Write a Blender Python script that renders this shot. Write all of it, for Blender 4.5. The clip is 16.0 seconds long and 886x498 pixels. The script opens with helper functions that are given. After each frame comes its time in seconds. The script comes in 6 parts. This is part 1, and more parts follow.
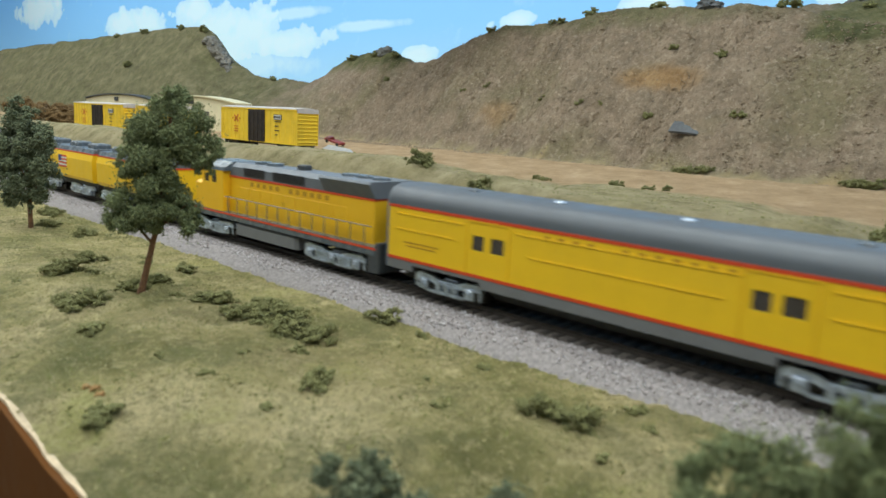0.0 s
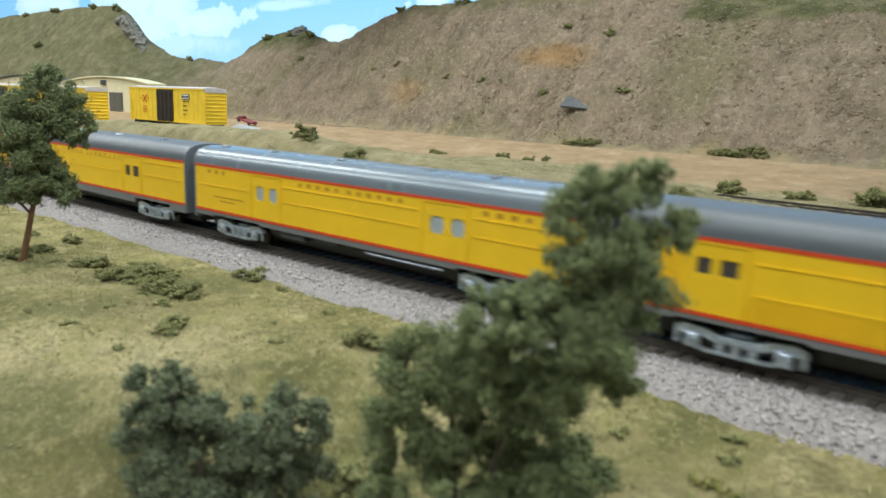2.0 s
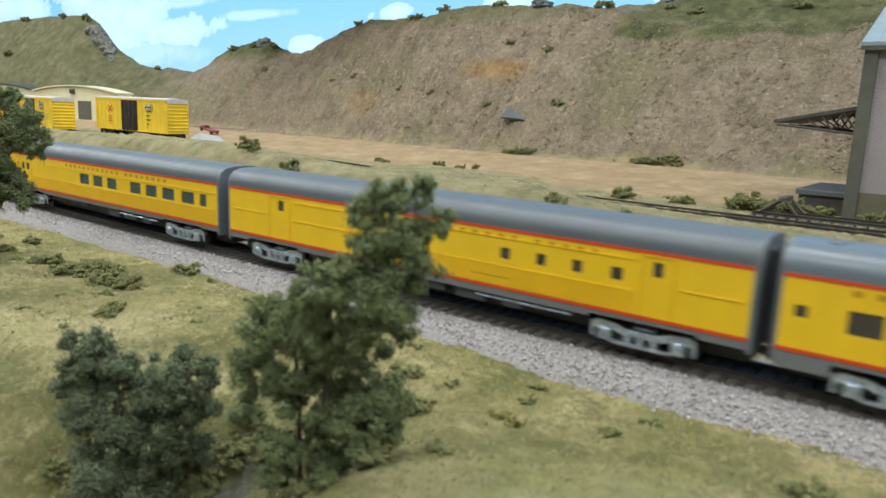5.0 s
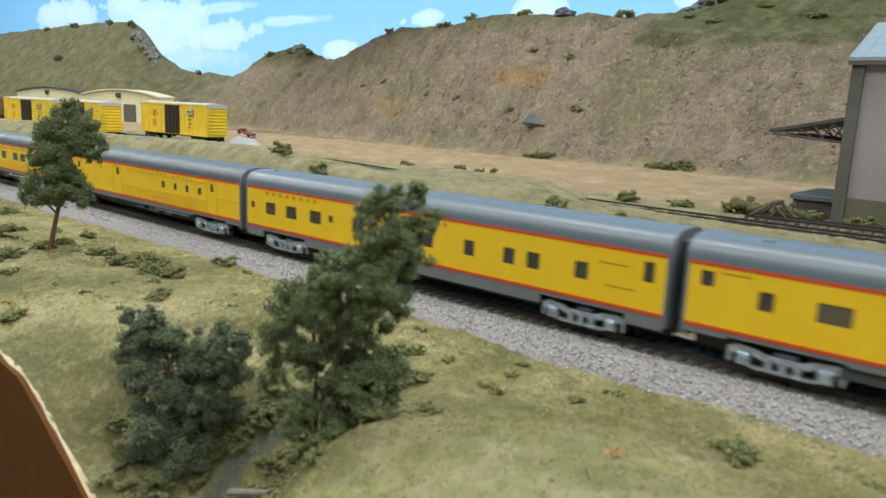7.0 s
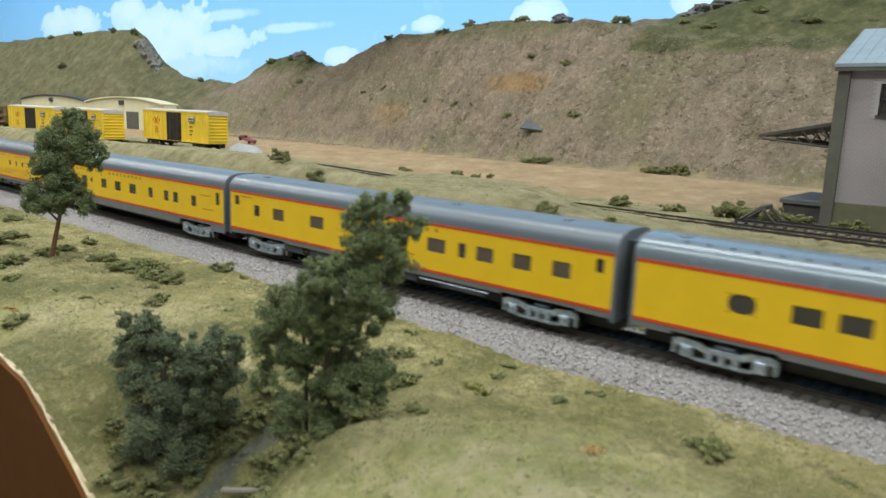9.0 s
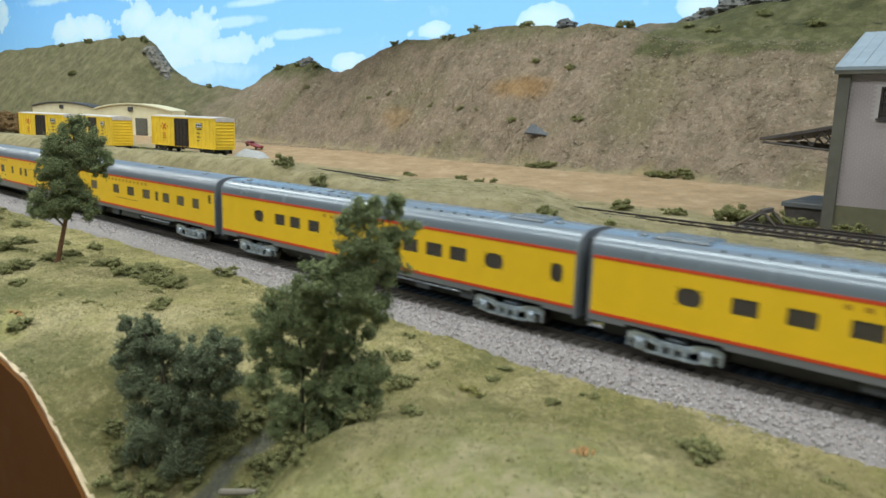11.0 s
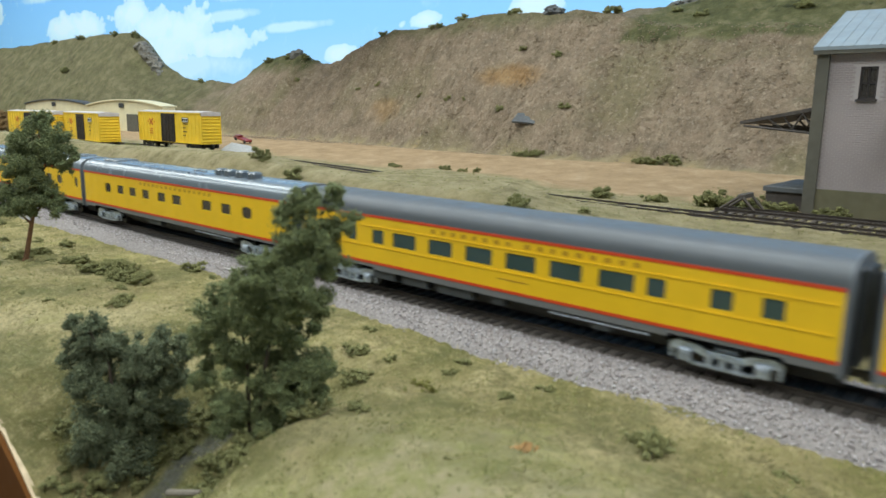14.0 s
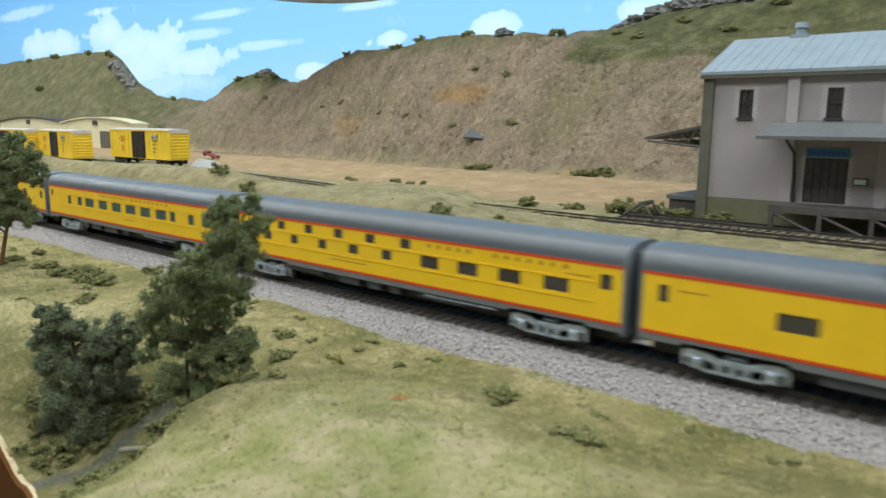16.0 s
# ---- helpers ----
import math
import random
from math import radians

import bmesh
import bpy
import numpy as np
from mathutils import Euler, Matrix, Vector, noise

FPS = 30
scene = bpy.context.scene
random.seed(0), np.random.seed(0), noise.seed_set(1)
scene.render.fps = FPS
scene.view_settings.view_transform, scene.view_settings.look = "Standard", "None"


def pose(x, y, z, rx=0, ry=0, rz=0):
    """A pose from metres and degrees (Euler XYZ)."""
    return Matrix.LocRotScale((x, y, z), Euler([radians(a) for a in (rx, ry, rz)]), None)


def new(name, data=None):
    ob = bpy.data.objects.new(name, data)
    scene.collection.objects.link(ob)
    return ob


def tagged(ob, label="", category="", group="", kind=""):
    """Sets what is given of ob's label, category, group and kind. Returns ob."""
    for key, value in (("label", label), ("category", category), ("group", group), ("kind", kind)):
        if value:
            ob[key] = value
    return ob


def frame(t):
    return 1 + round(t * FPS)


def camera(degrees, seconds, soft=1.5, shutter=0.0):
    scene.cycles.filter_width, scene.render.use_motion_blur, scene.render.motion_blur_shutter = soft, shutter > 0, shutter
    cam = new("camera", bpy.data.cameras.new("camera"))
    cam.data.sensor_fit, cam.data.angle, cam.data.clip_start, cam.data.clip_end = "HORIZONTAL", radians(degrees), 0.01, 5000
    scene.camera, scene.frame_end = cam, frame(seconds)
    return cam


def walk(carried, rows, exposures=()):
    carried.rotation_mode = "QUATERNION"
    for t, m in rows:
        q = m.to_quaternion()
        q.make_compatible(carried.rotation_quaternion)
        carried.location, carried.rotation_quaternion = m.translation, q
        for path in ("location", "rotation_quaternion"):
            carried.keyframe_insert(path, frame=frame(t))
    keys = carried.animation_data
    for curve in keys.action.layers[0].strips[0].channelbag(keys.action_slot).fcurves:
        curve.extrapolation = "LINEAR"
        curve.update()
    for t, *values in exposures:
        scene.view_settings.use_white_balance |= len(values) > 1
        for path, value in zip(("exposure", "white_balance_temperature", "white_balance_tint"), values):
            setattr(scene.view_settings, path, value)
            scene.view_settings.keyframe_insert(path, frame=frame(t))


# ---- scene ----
cam = camera(62.8, 16.0, 1.5, 0.5)
cam.data.dof.use_dof, cam.data.dof.focus_distance, cam.data.dof.aperture_fstop = True, 0.80, 22.0
METRES, EYE, TILT, LEAN, TURN = 0.3074, 0.0855, 0.0, 0.0, 44.1
ROWS = [
    (0.0, 0.0, 0.0, 0.0, 0.49, -10.06, -2.74),
    (0.5, 0.0179, -0.0452, -0.0018, -0.28, -10.26, -2.62),
    (1.0, 0.0692, -0.0845, -0.0022, -2.18, -10.65, -2.41),
    (1.5, 0.1074, -0.1041, 0.0006, -3.88, -11.05, -2.1),
    (2.0, 0.126, -0.1228, -0.0047, -4.39, -11.37, -2.19),
    (2.5, 0.1435, -0.1465, -0.0034, -5.02, -11.45, -1.81),
    (3.0, 0.1573, -0.1747, 0.0088, -5.46, -10.93, -1.76),
    (3.5, 0.1842, -0.212, 0.0045, -6.55, -10.97, -1.64),
    (4.0, 0.2032, -0.2445, 0.0066, -7.1, -10.89, -1.98),
    (6.5, 0.2641, -0.432, 0.043, -3.58, -10.93, -2.59),
    (7.0, 0.2644, -0.4579, 0.0423, -3.35, -10.91, -2.42),
    (7.5, 0.2611, -0.4704, 0.0406, -3.24, -10.71, -2.47),
    (8.0, 0.2696, -0.476, 0.044, -3.41, -10.68, -2.22),
    (10.5, 0.2952, -0.4957, 0.0509, -2.53, -10.29, -1.96),
    (11.0, 0.3018, -0.4964, 0.0503, -2.41, -10.21, -1.84),
    (11.5, 0.3166, -0.4916, 0.0626, -2.41, -10.21, -1.49),
    (12.0, 0.3053, -0.4958, 0.057, -1.97, -10.11, -1.76),
    (12.5, 0.3, -0.511, 0.0577, -1.78, -10.04, -1.45),
    (13.0, 0.316, -0.5184, 0.0557, -1.81, -10.0, -1.13),
    (13.5, 0.3418, -0.4901, 0.0408, -2.03, -10.77, -0.88),
    (14.0, 0.3692, -0.473, 0.0458, -2.27, -10.87, -0.84),
    (14.5, 0.3857, -0.481, 0.0533, -2.86, -10.6, -0.69),
    (15.0, 0.3915, -0.5372, 0.0557, -3.22, -10.42, -0.64),
    (15.5, 0.4163, -0.5954, 0.049, -3.42, -10.39, -1.0),
    (16.0, 0.4714, -0.6723, 0.0589, -3.85, -9.79, -0.53),
]
walk(cam, [(t, pose(0, 0, EYE, TILT, LEAN, TURN) @ pose(METRES * x, METRES * y, METRES * z, 90 + pitch, roll, yaw)) for t, x, y, z, yaw, pitch, roll in ROWS],
     exposures=[(0.0, -0.08), (1.0, 0.02), (2.5, 0.2), (4.0, 0.18), (7.0, 0.08), (10.5, 0.0), (13.0, 0.0), (16.0, 0.06)])

# ---- room light ----
world = bpy.data.worlds.new("room")
world.use_nodes = True
world.node_tree.nodes["Background"].inputs[0].default_value = (0.75, 0.85, 1.0, 1)
world.node_tree.nodes["Background"].inputs[1].default_value = 0.16
scene.world = world


def ceiling_lamp(x, y, z, sx, sy, watts, colour=(0.93, 1.0, 0.99)):
    lamp = bpy.data.lights.new("ceiling_lamp", "AREA")
    lamp.shape, lamp.size, lamp.size_y, lamp.energy, lamp.color = "RECTANGLE", sx, sy, watts, colour
    new("ceiling_lamp", lamp).matrix_basis = pose(x, y, z)


for lx in (-3.4, -1.9, -0.4, 1.1):
    ceiling_lamp(lx, -0.65, 1.26, 1.2, 0.5, 13.0)
    ceiling_lamp(lx, 0.30, 1.26, 1.2, 0.4, 13.5)


# ---- materials ----
def node_material(name):
    m = bpy.data.materials.new(name)
    m.use_nodes = True
    t = m.node_tree
    return m, t, t.nodes["Principled BSDF"]


def put(tree, kind, **values):
    n = tree.nodes.new(kind)
    for k, v in values.items():
        if k in n.inputs:
            n.inputs[k].default_value = v
    return n


def noise_fac(tree, scale, detail=5.0, rough=0.6, coord="Object"):
    c = tree.nodes.new("ShaderNodeTexCoord")
    n = put(tree, "ShaderNodeTexNoise", Scale=scale, Detail=detail, Roughness=rough)
    tree.links.new(c.outputs[coord], n.inputs["Vector"])
    return n.outputs["Fac"]


def ramp(tree, fac, stops):
    r = tree.nodes.new("ShaderNodeValToRGB")
    els = r.color_ramp.elements
    while len(els) < len(stops):
        els.new(0.5)
    for e, (p, c) in zip(els, stops):
        e.position, e.color = p, (*c, 1)
    tree.links.new(fac, r.inputs[0])
    return r.outputs[0]


def mix(tree, fac, a, b, mode="MIX"):
    n = tree.nodes.new("ShaderNodeMix")
    n.data_type, n.blend_type = "RGBA", mode
    for socket, v in ((n.inputs[0], fac), (n.inputs[6], a), (n.inputs[7], b)):
        if hasattr(v, "is_output"):
            tree.links.new(v, socket)
        elif isinstance(v, tuple):
            socket.default_value = (*v, 1)
        else:
            socket.default_value = v
    return n.outputs[2]


def bump(tree, shader, height, distance, strength=0.6):
    b = put(tree, "ShaderNodeBump", Strength=strength, Distance=distance)
    tree.links.new(height, b.inputs["Height"])
    tree.links.new(b.outputs[0], shader.inputs["Normal"])


def paint(name, colour, rough=0.4, metal=0.0, wear=0.18, scale=60.0, relief=0.00008):
    """Model paint or metal with slight mottling and dust."""
    m, t, s = node_material(name)
    dark = tuple(c * (1 - wear) for c in colour)
    light = tuple(min(1, c * (1 + wear * 0.5) + 0.01 * wear) for c in colour)
    f = noise_fac(t, scale)
    t.links.new(ramp(t, f, [(0.3, dark), (0.7, light)]), s.inputs["Base Color"])
    s.inputs["Metallic"].default_value = metal
    r = ramp(t, noise_fac(t, scale * 2.7), [(0.3, (rough * 0.8,) * 3), (0.7, (min(1, rough * 1.25),) * 3)])
    t.links.new(r, s.inputs["Roughness"])
    if relief:
        bump(t, s, noise_fac(t, scale * 12), relief, 0.35)
    return m


def varied(name, colours, rough=0.9, scale=900.0, relief=0.0004, fine=0.35):
    """Colour picked piece by piece in a joined mesh, with grain over it."""
    m, t, s = node_material(name)
    g = t.nodes.new("ShaderNodeNewGeometry")
    stops = [(i / max(1, len(colours) - 1), c) for i, c in enumerate(colours)]
    base = ramp(t, g.outputs["Random Per Island"], stops)
    grain = ramp(t, noise_fac(t, scale), [(0.3, (1 - fine,) * 3), (0.7, (1.0,) * 3)])
    t.links.new(mix(t, 1.0, base, grain, "MULTIPLY"), s.inputs["Base Color"])
    s.inputs["Roughness"].default_value = rough
    if relief:
        bump(t, s, noise_fac(t, scale * 1.7), relief, 0.8)
    return m


YELLOW = paint("armour_yellow_paint", (0.85, 0.525, 0.012), 0.42, 0, 0.06)
YELLOW_LOCO = paint("locomotive_yellow_paint", (0.82, 0.46, 0.012), 0.42, 0, 0.06)
YELLOW_OLD = paint("weathered_boxcar_yellow", (0.79, 0.53, 0.03), 0.6, 0, 0.16, 35)
GREY = paint("harbour_grey_paint", (0.105, 0.125, 0.145), 0.27, 0, 0.12)
ROOF_GLOSS = paint("glossy_grey_roof_paint", (0.16, 0.19, 0.22), 0.24, 0.15, 0.05, 30, 0)
ROOF_SEMI = paint("satin_grey_roof_paint", (0.115, 0.135, 0.160), 0.36, 0, 0.06, 30, 0)
ROOF_MATT = paint("matt_dark_grey_roof_paint", (0.085, 0.096, 0.110), 0.48, 0, 0.07, 30, 0)
BARK_DARK = paint("dark_bark", (0.06, 0.045, 0.03), 0.9, 0, 0.4, 260)
# dark colours hold both track grime and the shade beneath the train
GRIME_SHADE = paint("grime_and_shade_trackbed", (0.105, 0.088, 0.076), 0.9, 0, 0.45, 500, 0.0006)
GRIME_SHADE_STONES = varied("grime_and_shade_stones", [(0.075, 0.064, 0.056), (0.135, 0.116, 0.102), (0.20, 0.175, 0.157)], 0.85, 1500, 0)
HOOD = paint("dull_grey_hood_paint", (0.13, 0.145, 0.165), 0.55, 0, 0.12)
SKIRT = paint("satin_grey_skirt_paint", (0.165, 0.17, 0.178), 0.45, 0, 0.10)
GREY_DARK = paint("dark_grey_plastic", (0.045, 0.05, 0.055), 0.55, 0, 0.2)
RED = paint("red_stripe_paint", (0.62, 0.06, 0.012), 0.45, 0, 0.06)
LETTER = paint("brown_red_lettering", (0.46, 0.235, 0.012), 0.5, 0, 0.05)
# strong mottling paints in shaded recesses and bright glints of the trucks
SILVER = paint("silver_truck_paint", (0.56, 0.63, 0.72), 0.30, 0.75, 0.50, 420, 0.0004)
BLACK = paint("black_plastic", (0.024, 0.022, 0.021), 0.55, 0, 0.3)
STEEL = paint("dark_wheel_steel", (0.06, 0.055, 0.05), 0.4, 0.7, 0.2, 200)
RAIL = paint("weathered_rail", (0.065, 0.052, 0.043), 0.6, 0.1, 0.3, 200)
TIE = paint("dark_tie_plastic", (0.045, 0.037, 0.031), 0.8, 0, 0.3, 200)
RAIL_OLD = paint("rusty_rail", (0.085, 0.072, 0.066), 0.35, 0.4, 0.3, 200)
TIE_OLD = paint("grey_weathered_tie", (0.105, 0.088, 0.074), 0.85, 0, 0.35, 200)
WHITE = paint("white_paint", (0.7, 0.7, 0.68), 0.5, 0, 0.08)
BLUE = paint("blue_paint", (0.03, 0.05, 0.22), 0.5, 0, 0.08)
CYAN = paint("cyan_sign_paint", (0.012, 0.17, 0.30), 0.5, 0, 0.1)
BOX_RED = paint("faded_red_print", (0.55, 0.17, 0.02), 0.6, 0, 0.1)
BOX_DOOR = paint("black_brown_boxcar_door", (0.022, 0.014, 0.012), 0.55, 0, 0.3)
BOX_ROOF = paint("pale_galvanised_roof", (0.55, 0.50, 0.47), 0.5, 0.1, 0.12, 90)
CREAM = paint("cream_warehouse_paint", (0.66, 0.60, 0.40), 0.6, 0, 0.08)
BARK = paint("reddish_bark", (0.17, 0.085, 0.04), 0.9, 0, 0.4, 260, 0.0006)
BRICK_PAINT = paint("mauve_grey_brick_paint", (0.36, 0.315, 0.32), 0.8, 0, 0.10, 25)
BRICK_JOINT = paint("pale_mortar", (0.43, 0.39, 0.39), 0.9, 0, 0.1, 50)
OLIVE = paint("olive_grey_trim_paint", (0.095, 0.09, 0.072), 0.7, 0, 0.12)
PLINTH = paint("olive_foundation_paint", (0.135, 0.125, 0.075), 0.8, 0, 0.15)
METAL_ROOF = paint("pale_blue_grey_roof_metal", (0.23, 0.275, 0.31), 0.55, 0.1, 0.1, 40)
SASH = paint("dark_brown_sash_paint", (0.035, 0.028, 0.028), 0.7, 0, 0.2)
TIMBER = paint("dark_dock_timber", (0.075, 0.065, 0.06), 0.8, 0, 0.3, 120)
CANOPY = paint("grey_canopy_roof", (0.105, 0.112, 0.118), 0.6, 0, 0.15)
FASCIA = paint("brown_fascia_paint", (0.105, 0.040, 0.009), 0.9, 0, 0.05, 20)
FASCIA.node_tree.nodes["Principled BSDF"].inputs["Specular IOR Level"].default_value = 0.1
RIM = paint("pale_plaster_rim", (0.55, 0.43, 0.28), 0.9, 0, 0.35, 160, 0.0008)
ROOM_WALL = paint("room_wall_paint", (0.62, 0.60, 0.56), 0.8, 0, 0.04, 3, 0)
ROOM_CEILING = paint("white_ceiling_paint", (0.8, 0.8, 0.78), 0.8, 0, 0.03, 3, 0)
ROOM_FLOOR = paint("grey_brown_carpet", (0.22, 0.2, 0.18), 0.95, 0, 0.2, 30, 0)
ROCK = paint("grey_plaster_rock", (0.15, 0.15, 0.14), 0.9, 0, 0.45, 45, 0.002)
CLIFF_ROCK = paint("grey_brown_cliff_plaster", (0.21, 0.195, 0.165), 0.9, 0, 0.45, 60, 0.002)
SLATE = paint("grey_slate_plate", (0.095, 0.10, 0.105), 0.8, 0, 0.3, 80)
GRAVEL = paint("pale_gravel_pile", (0.40, 0.40, 0.395), 0.95, 0, 0.2, 300, 0.0006)
LOG = paint("grey_driftwood", (0.24, 0.21, 0.17), 0.9, 0, 0.3, 200, 0.0004)
STONES = varied("ballast_stones", [(0.24, 0.21, 0.21), (0.37, 0.335, 0.335), (0.48, 0.455, 0.46), (0.31, 0.265, 0.255), (0.56, 0.54, 0.545)], 0.9, 1500, 0)
BALLAST = paint("ballast_bed", (0.26, 0.235, 0.23), 0.95, 0, 0.4, 700, 0.0008)
LEAF = varied("dark_green_foam_foliage", [(0.140, 0.175, 0.080), (0.195, 0.235, 0.100), (0.255, 0.290, 0.125), (0.165, 0.200, 0.092)], 0.95, 350, 0, 0.35)
LEAF_BLUE = varied("blue_green_foam_foliage", [(0.120, 0.150, 0.084), (0.160, 0.190, 0.104), (0.205, 0.230, 0.125)], 0.95, 350, 0, 0.35)
LEAF_BUSH = varied("green_bush_foam", [(0.160, 0.168, 0.064), (0.255, 0.250, 0.098), (0.205, 0.210, 0.080)], 0.95, 350, 0, 0.35)
LEAF_LIGHT = varied("light_green_tuft_foam", [(0.20, 0.20, 0.05), (0.27, 0.26, 0.06), (0.23, 0.20, 0.08)], 0.95, 700, 0.0006, 0.3)
LEAF_ORANGE = varied("orange_tuft_foam", [(0.48, 0.26, 0.09), (0.58, 0.36, 0.16)], 0.95, 700, 0.0005, 0.3)
LEAF_RUST = varied("rust_brown_bush_foam", [(0.15, 0.088, 0.034), (0.27, 0.16, 0.06), (0.19, 0.125, 0.05)], 0.95, 400, 0.0006, 0.4)
TURF = varied("ground_foam_crumbs", [(0.17, 0.175, 0.06), (0.34, 0.31, 0.135), (0.46, 0.41, 0.20), (0.25, 0.25, 0.08), (0.19, 0.19, 0.06)], 0.95, 900, 0, 0.3)
SCREE = varied("hill_scree_crumbs", [(0.20, 0.15, 0.10), (0.30, 0.225, 0.15), (0.37, 0.295, 0.21), (0.24, 0.185, 0.12)], 0.95, 700, 0, 0.3)


def glass_material(name, colour, clear):
    m, t, s = node_material(name)
    s.inputs["Base Color"].default_value = (*colour, 1)
    s.inputs["Roughness"].default_value = 0.10
    s.inputs["Transmission Weight"].default_value = clear
    s.inputs["IOR"].default_value = 1.35
    return m


GLASS = glass_material("dark_window_glass", (0.125, 0.108, 0.092), 0.55)
GLASS_GREEN = glass_material("green_tinted_window_glass", (0.075, 0.122, 0.118), 0.40)
GLASS_BROWN = glass_material("window_with_brown_blind", (0.13, 0.105, 0.075), 0.15)
GLASS_PALE = glass_material("pale_frosted_window_glass", (0.42, 0.47, 0.49), 0.25)


def terrain_material():
    m, t, s = node_material("scenic_ground")

    def mask(name):
        a = t.nodes.new("ShaderNodeAttribute")
        a.attribute_name = name
        return a.outputs["Fac"]

    broad = noise_fac(t, 15, 7, 0.66)
    grass = ramp(t, broad, [(0.36, (0.149, 0.142, 0.056)), (0.44, (0.242, 0.223, 0.088)), (0.49, (0.360, 0.314, 0.141)), (0.54, (0.494, 0.415, 0.210)), (0.63, (0.628, 0.526, 0.298))])
    patch = ramp(t, noise_fac(t, 30, 8, 0.72), [(0.49, (0, 0, 0)), (0.61, (0.8, 0.8, 0.8))])
    grass = mix(t, patch, grass, (0.170, 0.157, 0.064))
    straw = ramp(t, noise_fac(t, 62, 7, 0.74), [(0.53, (0, 0, 0)), (0.64, (0.7, 0.7, 0.7))])
    grass = mix(t, straw, grass, (0.606, 0.512, 0.272))
    lime = ramp(t, noise_fac(t, 22, 6, 0.68), [(0.55, (0, 0, 0)), (0.66, (0.55, 0.55, 0.55))])
    grass = mix(t, lime, grass, (0.36, 0.38, 0.105))
    grass = mix(t, ramp(t, noise_fac(t, 480, 4, 0.8), [(0.48, (0, 0, 0)), (0.62, (0.55,) * 3)]), grass, (0.144, 0.137, 0.053))
    grass = mix(t, ramp(t, noise_fac(t, 330, 5, 0.8), [(0.52, (0, 0, 0)), (0.66, (0.55,) * 3)]), grass, (0.586, 0.496, 0.263))
    earth = ramp(t, noise_fac(t, 11, 6, 0.7), [(0.50, (0, 0, 0)), (0.62, (0.34, 0.34, 0.34))])
    grass = mix(t, earth, grass, (0.38, 0.30, 0.165))
    moss = ramp(t, noise_fac(t, 18, 7, 0.75), [(0.50, (0, 0, 0)), (0.58, (0.55, 0.55, 0.55))])
    grass = mix(t, moss, grass, (0.150, 0.155, 0.064))
    grass = mix(t, mask("pale"), grass, ramp(t, noise_fac(t, 45, 8, 0.75), [(0.36, (0.30, 0.34, 0.10)), (0.46, (0.50, 0.49, 0.20)), (0.60, (0.74, 0.64, 0.40))]))
    dry = ramp(t, noise_fac(t, 55, 8, 0.72), [(0.32, (0.17, 0.15, 0.075)), (0.48, (0.30, 0.255, 0.145)), (0.66, (0.42, 0.36, 0.22))])
    grass = mix(t, mask("dry"), grass, dry)
    dirt = ramp(t, noise_fac(t, 40, 7, 0.7), [(0.3, (0.33, 0.225, 0.125)), (0.55, (0.45, 0.315, 0.185)), (0.75, (0.56, 0.42, 0.27))])
    hill = ramp(t, noise_fac(t, 30, 10, 0.8), [(0.30, (0.118, 0.093, 0.064)), (0.44, (0.212, 0.163, 0.115)), (0.57, (0.288, 0.220, 0.156)), (0.72, (0.402, 0.322, 0.236))])
    c = t.nodes.new("ShaderNodeTexCoord")
    mp = t.nodes.new("ShaderNodeMapping")
    mp.inputs["Scale"].default_value = (60, 14, 14)
    t.links.new(c.outputs["Object"], mp.inputs[0])
    streak = put(t, "ShaderNodeTexNoise", Scale=1.0, Detail=6.0, Roughness=0.65)
    t.links.new(mp.outputs[0], streak.inputs["Vector"])
    hill = mix(t, ramp(t, streak.outputs["Fac"], [(0.5, (0, 0, 0)), (0.72, (0.4,) * 3)]), hill, (0.36, 0.30, 0.215))
    hill = mix(t, ramp(t, noise_fac(t, 7, 5), [(0.49, (0, 0, 0)), (0.66, (0.6,) * 3)]), hill, (0.190, 0.172, 0.088))
    hill = mix(t, ramp(t, noise_fac(t, 190, 4, 0.75), [(0.51, (0, 0, 0)), (0.68, (0.6,) * 3)]), hill, (0.105, 0.082, 0.055))
    hill = mix(t, ramp(t, noise_fac(t, 150, 5, 0.75), [(0.54, (0, 0, 0)), (0.70, (0.8,) * 3)]), hill, (0.44, 0.365, 0.27))
    green = ramp(t, noise_fac(t, 34, 8, 0.7), [(0.32, (0.060, 0.064, 0.030)), (0.5, (0.118, 0.118, 0.054)), (0.68, (0.215, 0.192, 0.105))])
    rust = ramp(t, noise_fac(t, 60, 6, 0.7), [(0.35, (0.24, 0.13, 0.05)), (0.65, (0.40, 0.25, 0.11))])
    col = mix(t, mask("dirt"), grass, dirt)
    col = mix(t, mask("hill"), col, hill)
    col = mix(t, mask("rust"), col, rust)
    col = mix(t, mask("green"), col, green)
    col = mix(t, mask("silt"), col, ramp(t, noise_fac(t, 220, 6, 0.7), [(0.35, (0.085, 0.086, 0.078)), (0.65, (0.20, 0.20, 0.185))]))
    t.links.new(col, s.inputs["Base Color"])
    s.inputs["Roughness"].default_value = 0.95
    s.inputs["Specular IOR Level"].default_value = 0.15
    bump(t, s, noise_fac(t, 260, 8, 0.8), 0.0035, 1.0)
    return m


